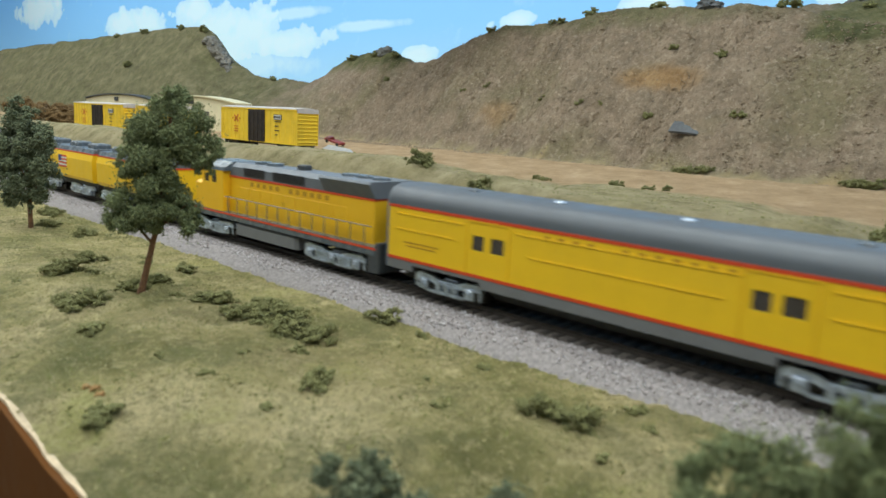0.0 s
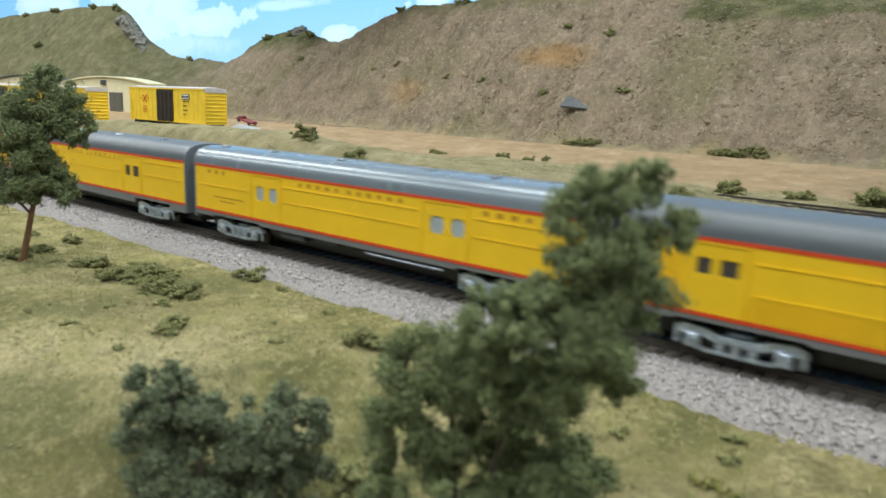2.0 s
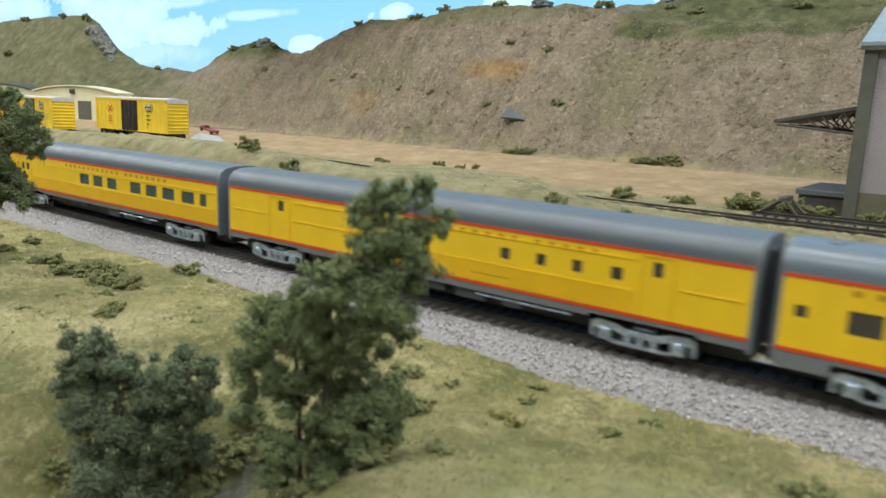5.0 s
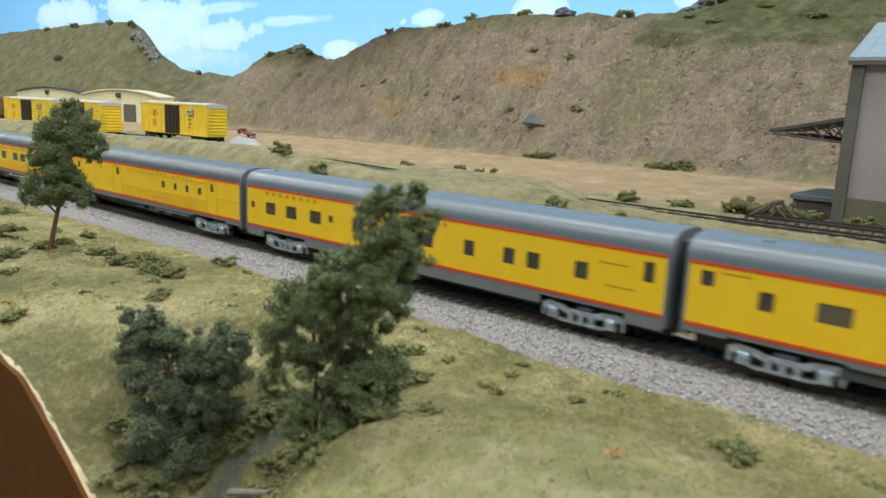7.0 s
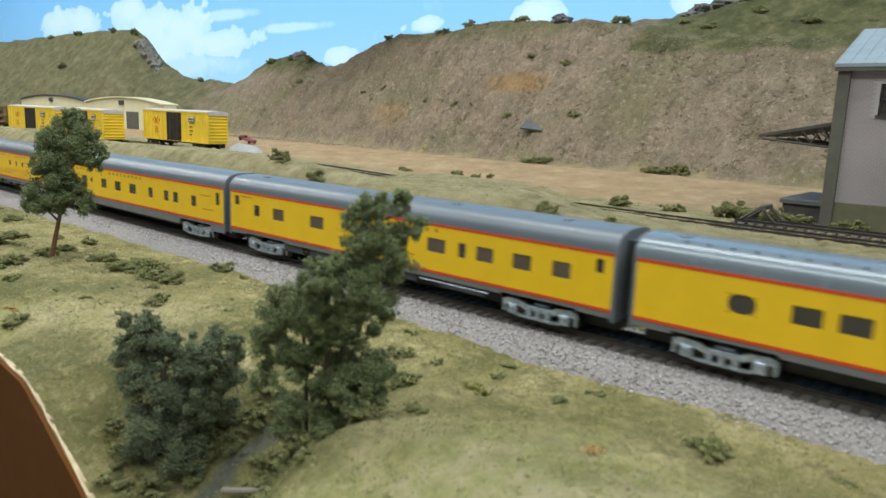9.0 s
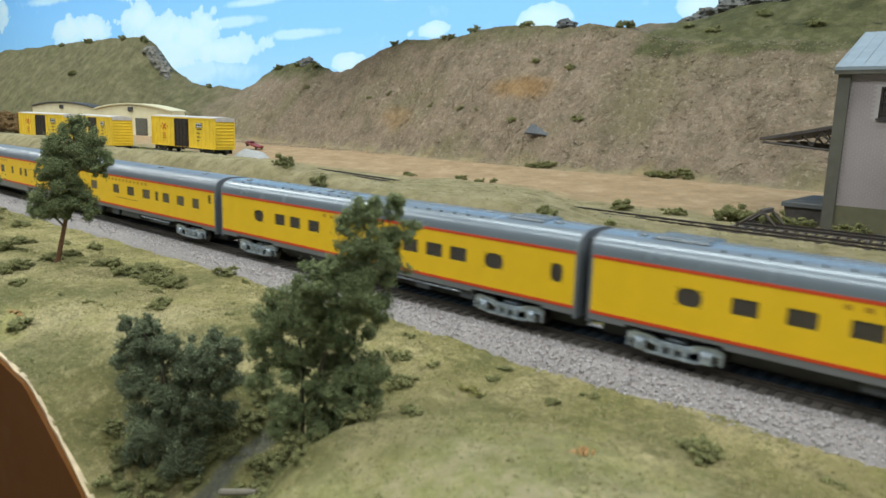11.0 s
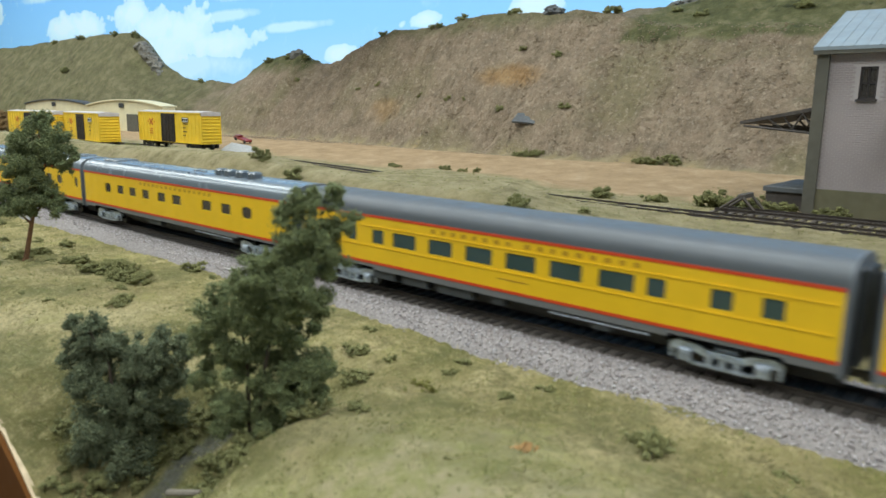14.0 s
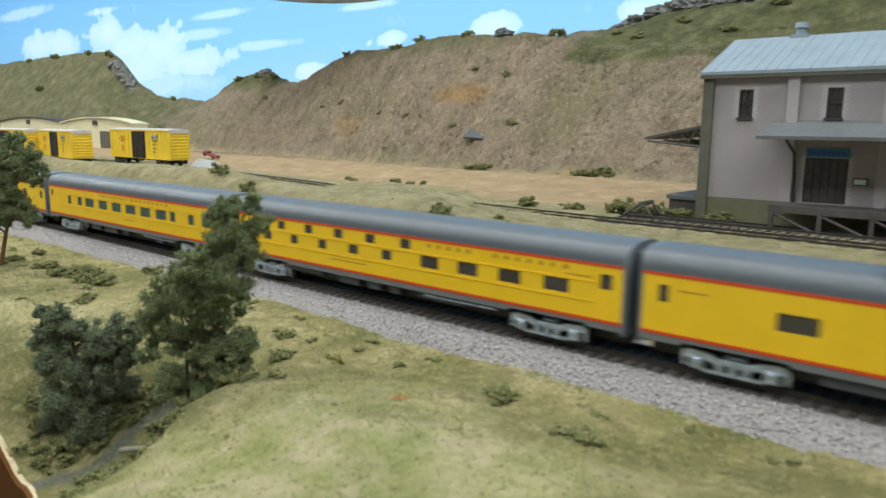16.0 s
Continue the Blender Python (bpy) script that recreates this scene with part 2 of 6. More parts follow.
def backdrop_material():
    """Painted sky with an added glow: blue fading paler to the horizon, with billowed white clouds."""
    m, t, s = node_material("glowing_painted_sky")
    g = t.nodes.new("ShaderNodeTexCoord")
    sep = t.nodes.new("ShaderNodeSeparateXYZ")
    t.links.new(g.outputs["Object"], sep.inputs[0])
    rng = t.nodes.new("ShaderNodeMapRange")
    rng.inputs["From Min"].default_value, rng.inputs["From Max"].default_value = 0.05, 0.75
    t.links.new(sep.outputs["Z"], rng.inputs[0])
    sky = ramp(t, rng.outputs[0], [(0.0, (0.48, 0.74, 0.92)), (0.38, (0.26, 0.57, 0.90)), (1.0, (0.15, 0.43, 0.84))])
    warp = put(t, "ShaderNodeTexNoise", Scale=11.0, Detail=9.0, Roughness=0.6)
    t.links.new(g.outputs["Object"], warp.inputs["Vector"])
    puff = put(t, "ShaderNodeTexVoronoi", Scale=13.0, Detail=2.0, Roughness=0.55, Smoothness=0.35)
    puff.feature = "SMOOTH_F1"
    flat = t.nodes.new("ShaderNodeMapping")
    flat.inputs["Scale"].default_value = (1, 0, 1.25)
    t.links.new(g.outputs["Object"], flat.inputs[0]), t.links.new(flat.outputs[0], puff.inputs["Vector"])

    def sums(op, a, b, clamp=False):
        n = t.nodes.new("ShaderNodeMath")
        n.operation, n.use_clamp = op, clamp
        for socket, v in ((n.inputs[0], a), (n.inputs[1], b)):
            if hasattr(v, "is_output"):
                t.links.new(v, socket)
            else:
                socket.default_value = v
        return n.outputs[0]

    def field(clouds):
        """How far inside the nearest of some oval clouds (x, z, half width, half height) a place lies."""
        total = None
        for cx, cz, rx, rz in clouds:
            mp = t.nodes.new("ShaderNodeMapping")
            mp.vector_type = "TEXTURE"
            mp.inputs["Location"].default_value, mp.inputs["Scale"].default_value = (cx, 0, cz), (rx, 1e4, rz)
            t.links.new(g.outputs["Object"], mp.inputs[0])
            ln = t.nodes.new("ShaderNodeVectorMath")
            ln.operation = "LENGTH"
            t.links.new(mp.outputs[0], ln.inputs[0])
            inside = sums("SUBTRACT", 1.25, ln.outputs["Value"], True)
            total = inside if total is None else sums("MAXIMUM", total, inside)
        return total

    heaped = field(((-4.24, 0.55, 0.42, 0.10), (-3.18, 0.415, 0.22, 0.075), (-2.98, 0.41, 0.22, 0.07), (-2.56, 0.43, 0.17, 0.095), (-2.42, 0.37, 0.30, 0.085), (-2.16, 0.35, 0.20, 0.090), (-1.98, 0.30, 0.32, 0.050), (-2.35, 0.31, 0.38, 0.075),
                    (-1.07, 0.312, 0.085, 0.026), (-0.74, 0.320, 0.085, 0.036), (-0.40, 0.322, 0.07, 0.035), (-1.38, 0.240, 0.10, 0.03)))
    streaks = field(((-1.94, 0.381, 0.18, 0.018), (-1.81, 0.435, 0.16, 0.014), (-1.595, 0.328, 0.17, 0.015), (-2.59, 0.512, 0.14, 0.014), (-3.34, 0.566, 0.30, 0.025), (-2.25, 0.235, 0.40, 0.05), (-1.15, 0.40, 0.12, 0.012)))
    billow = sums("SUBTRACT", sums("MULTIPLY", warp.outputs["Fac"], 0.55), sums("MULTIPLY", puff.outputs["Distance"], 0.75))
    thick = sums("ADD", sums("MULTIPLY", heaped, 1.15), billow)
    fac = ramp(t, thick, [(0.07, (0, 0, 0)), (0.14, (0.60,) * 3), (0.40, (0.74,) * 3), (0.75, (0.92,) * 3)])
    wisp = ramp(t, sums("ADD", sums("MULTIPLY", streaks, 0.8), warp.outputs["Fac"]), [(0.62, (0, 0, 0)), (1.15, (0.62,) * 3)])
    col = mix(t, wisp, sky, (0.62, 0.82, 0.90))
    col = mix(t, fac, col, (0.64, 0.83, 0.89))
    t.links.new(col, s.inputs["Base Color"])
    # added glow: the board is no lamp, emission only lifts its brightness
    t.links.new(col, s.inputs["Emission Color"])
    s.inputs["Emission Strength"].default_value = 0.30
    s.inputs["Roughness"].default_value = 0.8
    return m


GROUND = terrain_material()
SKY = backdrop_material()


# ---- mesh helpers ----
class Shape:
    """Gathers plain solids into one mesh."""

    def __init__(self):
        self.v, self.f, self.m = [], [], []

    def add(self, verts, faces, slot=0):
        n = len(self.v)
        self.v += [tuple(p) for p in verts]
        self.f += [tuple(i + n for i in f) for f in faces]
        self.m += [slot] * len(faces)
        return self

    def box(self, x0, x1, y0, y1, z0, z1, slot=0, cut=0.0):
        """A box; cut: size of the chamfer on its upright and upper edges."""
        if cut <= 0:
            v = [(x, y, z) for z in (z0, z1) for x, y in ((x0, y0), (x1, y0), (x1, y1), (x0, y1))]
            return self.add(v, [(3, 2, 1, 0), (4, 5, 6, 7), (0, 1, 5, 4), (1, 2, 6, 5), (2, 3, 7, 6), (3, 0, 4, 7)], slot)

        def ring(d, z):
            c = cut
            return [(x0 + d + c, y0 + d, z), (x1 - d - c, y0 + d, z), (x1 - d, y0 + d + c, z), (x1 - d, y1 - d - c, z),
                    (x1 - d - c, y1 - d, z), (x0 + d + c, y1 - d, z), (x0 + d, y1 - d - c, z), (x0 + d, y0 + d + c, z)]
        v = ring(0, z0) + ring(0, z1 - cut) + ring(cut, z1)
        f = [tuple(range(7, -1, -1)), tuple(range(16, 24))]
        for r in (0, 8):
            f += [(r + i, r + (i + 1) % 8, r + 8 + (i + 1) % 8, r + 8 + i) for i in range(8)]
        return self.add(v, f, slot)

    def tube(self, a, b, r0, r1=None, n=8, slot=0):
        """A round bar or cone from a to b with closed ends."""
        a, b = Vector(a), Vector(b)
        r1 = r0 if r1 is None else r1
        q = (b - a).to_track_quat("Z", "Y")
        v = []
        for p, r in ((a, r0), (b, r1)):
            v += [tuple(p + q @ Vector((r * math.cos(2 * math.pi * i / n), r * math.sin(2 * math.pi * i / n), 0))) for i in range(n)]
        f = [tuple(range(n - 1, -1, -1)), tuple(range(n, 2 * n))] + [(i, (i + 1) % n, n + (i + 1) % n, n + i) for i in range(n)]
        return self.add(v, f, slot)

    def extrude_x(self, profile, x0, x1, slot=0):
        """A closed (y, z) outline drawn along x."""
        n = len(profile)
        v = [(x0, y, z) for y, z in profile] + [(x1, y, z) for y, z in profile]
        f = [tuple(range(n)), tuple(range(2 * n - 1, n - 1, -1))] + [(i, n + i, n + (i + 1) % n, (i + 1) % n) for i in range(n)]
        return self.add(v, f, slot)

    def extrude_y(self, profile, y0, y1, slot=0):
        """A closed (x, z) outline drawn along y."""
        n = len(profile)
        v = [(x, y0, z) for x, z in profile] + [(x, y1, z) for x, z in profile]
        f = [tuple(range(n - 1, -1, -1)), tuple(range(n, 2 * n))] + [((i + 1) % n, n + (i + 1) % n, n + i, i) for i in range(n)]
        return self.add(v, f, slot)

    def mesh(self, name, *materials, smooth=False, weld=False):
        me = bpy.data.meshes.new(name)
        me.from_pydata(self.v, [], self.f)
        for mt in materials:
            me.materials.append(mt)
        if len(materials) > 1:
            me.polygons.foreach_set("material_index", self.m)
        bm = bmesh.new()
        bm.from_mesh(me)
        if weld:
            bmesh.ops.remove_doubles(bm, verts=bm.verts, dist=2e-6)
        bmesh.ops.recalc_face_normals(bm, faces=bm.faces)
        bm.to_mesh(me)
        bm.free()
        if smooth:
            me.shade_smooth()
            me.set_sharp_from_angle(angle=radians(35))
        return me


def part(name, data, parent, label="", at=None):
    """One mesh object under a thing or a part."""
    ob = new(name, data)
    ob.parent = parent
    if at is not None:
        ob.matrix_basis = at
    return tagged(ob, label)


def empty(name, at, label, category, group=""):
    ob = new(name)
    ob.empty_display_size = 0.01
    ob.matrix_basis = at
    return tagged(ob, label, category, group)


def crumbs(name, centres, sizes, material, rng, squash=1.0, flakes=False):
    """Many small jagged lumps, or flakes of four faces, joined in one mesh."""
    base = np.array([(1, 0, 0), (-1, 0, 0), (0, 1, 0), (0, -1, 0), (0, 0, 1), (0, 0, -1)], float)
    tri = np.array([(0, 2, 4), (2, 1, 4), (1, 3, 4), (3, 0, 4), (2, 0, 5), (1, 2, 5), (3, 1, 5), (0, 3, 5)])
    if flakes:
        base = np.array([(1, 0, -0.7), (-1, 0, -0.7), (0, 1, 0.7), (0, -1, 0.7)], float)
        tri = np.array([(0, 2, 1), (0, 1, 3), (0, 3, 2), (1, 2, 3)])
    corners = len(base)
    n = len(centres)
    q = rng.normal(size=(n, 4))
    q /= np.linalg.norm(q, axis=1)[:, None]
    w, x, y, z = q.T
    rot = np.stack([1 - 2 * (y * y + z * z), 2 * (x * y - z * w), 2 * (x * z + y * w), 2 * (x * y + z * w), 1 - 2 * (x * x + z * z), 2 * (y * z - x * w),
                    2 * (x * z - y * w), 2 * (y * z + x * w), 1 - 2 * (x * x + y * y)], 1).reshape(n, 3, 3)
    shape = base[None] * rng.uniform(0.55, 1.25, (n, corners, 1)) * rng.uniform(0.45, 1.3, (n, 1, 3))
    v = np.einsum("nij,nkj->nki", rot, shape) * np.asarray(sizes)[:, None, None]
    v[:, :, 2] *= squash
    v = (v + np.asarray(centres)[:, None, :]).reshape(-1, 3)
    f = (tri[None] + corners * np.arange(n)[:, None, None]).reshape(-1, 3)
    me = bpy.data.meshes.new(name)
    me.vertices.add(len(v)), me.loops.add(f.size), me.polygons.add(len(f))
    me.vertices.foreach_set("co", v.ravel())
    me.loops.foreach_set("vertex_index", f.ravel())
    me.polygons.foreach_set("loop_start", np.arange(0, f.size, 3))
    me.update(calc_edges=True)
    me.materials.append(material)
    return me


# ---- room shell ----
def slab(name, x0, x1, y0, y1, z0, z1, material, kind="structure"):
    return tagged(new(name, Shape().box(x0, x1, y0, y1, z0, z1).mesh(name, material)), kind=kind)


slab("floor", -5.2, 3.2, -2.6, 1.6, -1.15, -1.1, ROOM_FLOOR)
slab("ceiling", -5.2, 3.2, -2.6, 1.6, 1.3, 1.35, ROOM_CEILING)
slab("wall_south", -5.2, 3.2, -2.65, -2.6, -1.1, 1.3, ROOM_WALL)
slab("wall_east", 3.2, 3.25, -2.6, 1.6, -1.1, 1.3, ROOM_WALL)
slab("wall_west", -5.25, -5.2, -2.6, 1.6, -1.1, 1.3, ROOM_WALL)
slab("wall_north", -5.2, 3.2, 1.6, 1.65, -1.1, 1.3, ROOM_WALL)
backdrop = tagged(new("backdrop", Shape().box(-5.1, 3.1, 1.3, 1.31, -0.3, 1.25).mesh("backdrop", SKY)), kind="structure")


# ---- ground ----
def sstep(a, b, v):
    t = np.clip((v - a) / (b - a), 0, 1)
    return t * t * (3 - 2 * t)


def wave(x, y, s, seed):
    """Smooth pseudo-random relief, about -1 to 1, with features s metres wide."""
    k = 2 * math.pi / s
    a = np.sin(k * (0.83 * x + 0.55 * y) + 1.7 * seed) + np.sin(k * (-0.62 * x + 0.87 * y) * 1.31 + 2.9 * seed)
    b = np.sin(k * (1.27 * x - 0.41 * y) * 0.77 + 0.8 * seed + 0.9 * a) + np.sin(k * (0.21 * x + 1.45 * y) * 0.9 + 4.1 * seed)
    return 0.3 * (a + b)


TRACK_Y, RAIL_Z, SCALE = 0.2395, 0.0077, 0.932


GULLY_Y, GULLY_X = [0.05, 0.063, 0.077, 0.09, 0.103, 0.117, 0.15], [-0.080, -0.076, -0.0705, -0.066, -0.0645, -0.0635, -0.06]


def edge_y(x):
    """Where the table's edge runs."""
    return np.interp(x, [-0.075, -0.05, -0.01, 0.06], [0.061, 0.055, 0.025, 0.0])


def ground_height(x, y):
    x, y = np.asarray(x, float), np.asarray(y, float)
    # meadow before the main line
    z = -0.0025 + 0.0015 * wave(x, y, 0.16, 1) + 0.0008 * wave(x, y, 0.05, 2)
    z = z + 0.013 * sstep(0.185, 0.075, y) * sstep(0.0, 0.08, x)
    z = z + np.interp(x, [-0.6, -0.25, -0.155, -0.12], [0.0, -0.006, -0.012, -0.015]) * sstep(0.12, 0.06, y)
    # gully that runs to the table's edge
    gx = np.interp(y, GULLY_Y, GULLY_X)
    deep = np.interp(y, [0.05, 0.063, 0.085, 0.115, 0.15, 0.172], [0.035, 0.036, 0.037, 0.031, 0.012, 0.0])
    wide_l, wide_r = 0.076, np.interp(y, [0.05, 0.1], [0.105, 0.064])
    side = np.where(x < gx, (gx - x) / wide_l, (x - gx) / wide_r)
    z = z - deep * (1 - np.where(x < gx, np.clip((side - 0.12) / 0.88, 0, 1), sstep(0.24, 1.0, side)))
    # embankment behind the main line
    crest = np.interp(x, [-1.6, -0.915, -0.712, -0.522, -0.38, -0.27, -0.18, -0.135, -0.109, -0.092, -0.06, 0.0, 0.6],
                      [0.055, 0.058, 0.0535, 0.0575, 0.0575, 0.0505, 0.0465, 0.0495, 0.051, 0.047, 0.040, 0.0345, 0.034])
    crest = crest + 0.0014 * wave(x, y, 0.09, 3)
    flat = np.interp(x, [-1.6, -1.0, -0.7, -0.4, 0.6], [0.032, 0.034, 0.034, 0.0325, 0.0335])
    rise = sstep(0.274, 0.334, y)
    back = sstep(0.345, np.interp(x, [-0.5, -0.3], [0.48, 0.455]), y)
    z = z * (1 - rise) + rise * (crest * (1 - back) + flat * back)
    z = z + sstep(0.55, 0.72, y) * 0.010
    z = z + 0.0055 * sstep(-0.375, -0.34, x) * sstep(-0.165, -0.20, x) * sstep(0.43, 0.46, y) * sstep(0.57, 0.54, y)
    z = z + 0.0011 * sstep(-0.19, -0.16, x) * sstep(0.37, 0.39, y) * sstep(0.51, 0.49, y)
    # cut slope and hills
    foot = np.interp(x, [-2.8, -1.7, -1.3, -0.95, -0.7, -0.5, -0.3, 0.6], [0.72, 0.74, 0.80, 0.80, 0.765, 0.735, 0.725, 0.72])
    foot = foot + 0.010 * wave(x, 0.3, 0.22, 4)
    top_y = np.interp(x, [-1.3, -0.95, -0.6, 0.6], [0.93, 0.90, 0.885, 0.875])
    top = np.interp(x, [-3.2, -2.7, -2.24, -1.90, -1.82, -1.755, -1.715, -1.672, -1.615, -1.56, -1.48, -1.335, -1.25, -1.185, -1.107, -1.033, -0.998, -0.972, -0.945, -0.907, -0.869, -0.817, -0.76, -0.707, -0.65, -0.60, -0.545, -0.48, -0.42, -0.33, -0.25, -0.15, 0.6],
                    [0.285, 0.289, 0.291, 0.292, 0.288, 0.274, 0.248, 0.213, 0.184, 0.163, 0.157, 0.146, 0.168, 0.190, 0.205, 0.201, 0.190, 0.181, 0.181, 0.190, 0.205, 0.220, 0.229, 0.232, 0.233, 0.238, 0.241, 0.241, 0.236, 0.228, 0.210, 0.198, 0.2])
    f = np.clip((y - foot) / (top_y - foot), 0, 1)
    up = 0.55 * f + 0.45 * f ** 1.15 + 0.06 * np.sin(math.pi * f)
    up = np.where(f > 0.9, 1.0 - (1.0 - np.minimum(up, 1.0)) * 0.9, up)
    hill = sstep(0.0, 0.06, f) * (1 - f * 0.6)
    rel = hill * (0.010 * wave(x, 0.2 * y, 0.17, 5) + 0.005 * wave(x, 0.5 * y, 0.06, 6))
    z = np.where(y > foot, z + (top - z) * up, z) + rel
    # grassy upper hill beyond the cut's right part
    crown = np.interp(x, [-0.36, -0.30, -0.268, -0.24, -0.215, -0.165, -0.126, 0.0, 0.6], [0.008, 0.026, 0.040, 0.052, 0.062, 0.066, 0.072, 0.075, 0.08])
    z = z + crown * sstep(0.875, 1.0, y)
    # the tops fall away towards the backdrop
    z = z - np.where(x < -0.95, 1.5, 0.35) * np.clip(y - np.maximum(top_y + np.where(x < -0.95, 0.012, 0.04), np.where(x > -0.33, 1.02, 0)), 0, 1)
    return z


def build_ground():
    xs = np.concatenate([np.arange(-4.2, -1.6, 0.03), np.arange(-1.6, -0.75, 0.008), np.arange(-0.75, 0.42, 0.0028), np.arange(0.42, 2.0, 0.04)])
    ys = np.concatenate([np.arange(0.0, 0.31, 0.0027), np.arange(0.31, 0.5, 0.004), np.arange(0.5, 0.72, 0.0055), np.arange(0.72, 0.93, 0.003), np.arange(0.93, 1.02, 0.0055), np.arange(1.02, 1.31, 0.02)])
    gx, gy = np.meshgrid(xs, ys)
    gy = np.where(gy < 0.31, edge_y(gx) + gy / 0.31 * (0.31 - edge_y(gx)), gy)
    gz = ground_height(gx, gy)
    rng = np.random.default_rng(3)
    foot = np.interp(gx, [-2.8, -1.7, -1.3, -0.95, -0.7, -0.5, -0.3, 0.6], [0.72, 0.74, 0.80, 0.80, 0.765, 0.735, 0.725, 0.72]) + 0.010 * wave(gx, 0.3, 0.22, 4)
    rough = sstep(0.0, 0.02, gy - foot)
    calm = 1 - 0.75 * sstep(0.865, 0.885, gy)
    gz = gz + (0.00035 + 0.0009 * rough * calm) * rng.normal(size=gz.shape)
    # plaster-cloth humps of the cut face
    gz = gz + rough * calm * 0.0030 * (wave(gx, 0.6 * gy, 0.034, 7) + 0.8 * wave(gx, gy, 0.015, 8))
    n, k = gx.shape
    v = np.stack([gx, gy, gz], -1).reshape(-1, 3)
    i = np.arange(n * k).reshape(n, k)
    f = np.stack([i[:-1, :-1], i[:-1, 1:], i[1:, 1:], i[1:, :-1]], -1).reshape(-1, 4)
    me = bpy.data.meshes.new("ground")
    me.vertices.add(len(v)), me.loops.add(f.size), me.polygons.add(len(f))
    me.vertices.foreach_set("co", v.ravel())
    me.loops.foreach_set("vertex_index", f.ravel())
    me.polygons.foreach_set("loop_start", np.arange(0, f.size, 4))
    me.update(calc_edges=True)
    me.shade_smooth()
    me.materials.append(GROUND)
    w = wave(gx, gy, 0.07, 9) * 0.5 + wave(gx, gy, 0.024, 10) * 0.3
    front = np.interp(gx, [-1.6, -0.8, -0.6, -0.4, -0.2, 0.6], [0.62, 0.575, 0.555, 0.55, 0.515, 0.50])
    dirt = sstep(front - 0.01, front + 0.03, gy + 0.03 * w) * (1 - sstep(foot - 0.012, foot + 0.006, gy + 0.012 * w))
    hill = sstep(-0.004, 0.010, gy - foot + 0.012 * w)
    left = sstep(-1.25, -1.45, gx + 0.1 * w)
    high = sstep(0.21, 0.232, gz + 0.014 * w) * sstep(-0.2, -0.5, gx) * 0.75
    knob = sstep(0.165, 0.185, gz + 0.02 * w) * sstep(-0.97, -1.0, gx) * sstep(-1.35, -1.2, gx)
    green = np.maximum.reduce([left * hill * 0.8, high, knob,
                               sstep(0.184, 0.194, gz + 0.01 * w) * sstep(-0.315, -0.29, gx + 0.02 * w) * sstep(0.82, 0.84, gy)])
    rust = hill * 0.75 * (sstep(0.075, 0.02, np.hypot((gx + 0.44) / 1.0, (gz - 0.148) / 0.28) + 0.02 * w)
                          + sstep(0.05, 0.015, np.hypot(gx + 0.68, (gz - 0.10) / 0.5) + 0.02 * w) * 0.6)
    axis = np.interp(gy, GULLY_Y, GULLY_X)
    silt = sstep(0.0065, 0.003, np.abs(gx - axis - 0.008 * w)) * sstep(0.135, 0.12, gy) * 0.8
    dry = sstep(0.27, 0.31, gy) * (0.85 + 0.3 * w)
    pale = 0.62 * sstep(-0.03, 0.06, gx + 0.03 * w) * sstep(0.165, 0.10, gy + 0.03 * w)
    for name, values in (("pale", pale), ("dry", dry), ("dirt", dirt), ("hill", hill), ("green", green), ("rust", rust), ("silt", silt)):
        me.attributes.new(name, "FLOAT", "POINT").data.foreach_set("value", np.clip(values, 0, 1).ravel().astype(np.float32))
    return tagged(new("ground", me), kind="structure")


build_ground()


def strewn(name, label, category, n, area, size, material, seed, keep=None, squash=0.6):
    """Loose scatter that nobody could count, lying on the ground."""
    rng = np.random.default_rng(seed)
    x, y = rng.uniform(area[0], area[1], n), rng.uniform(area[2], area[3], n)
    if keep is not None:
        ok = keep(x, y, rng.uniform(size=n))
        x, y = x[ok], y[ok]
    s = rng.uniform(0.45, 1.0, len(x)) ** 2 * size
    z = ground_height(x, y) + s * 0.15
    return tagged(new(name, crumbs(name, np.stack([x, y, z], 1), s, material, rng, squash)), label, category, kind="stuff")


strewn("turf_crumbs", "fine olive and straw ground foam strewn over the meadow", "turf", 80000, (-0.75, 0.4, 0.003, 0.213), 0.0008, TURF, 5,
       lambda x, y, u: (y > edge_y(x) + 0.003) & (u < 0.35 + 0.65 * (wave(x, y, 0.06, 11) > 0.1)))
strewn("turf_crumbs", "straw coloured ground foam on the embankment", "turf", 9000, (-1.0, 0.4, 0.32, 0.53), 0.0012, TURF, 6)
strewn("scree", "brown plaster crumbs on the cut slope", "scree", 36000, (-1.1, 0.15, 0.73, 0.90), 0.0020, SCREE, 7,
       lambda x, y, u: u < 0.3 + 0.7 * (wave(x, 0.4 * y, 0.09, 12) > 0.0))


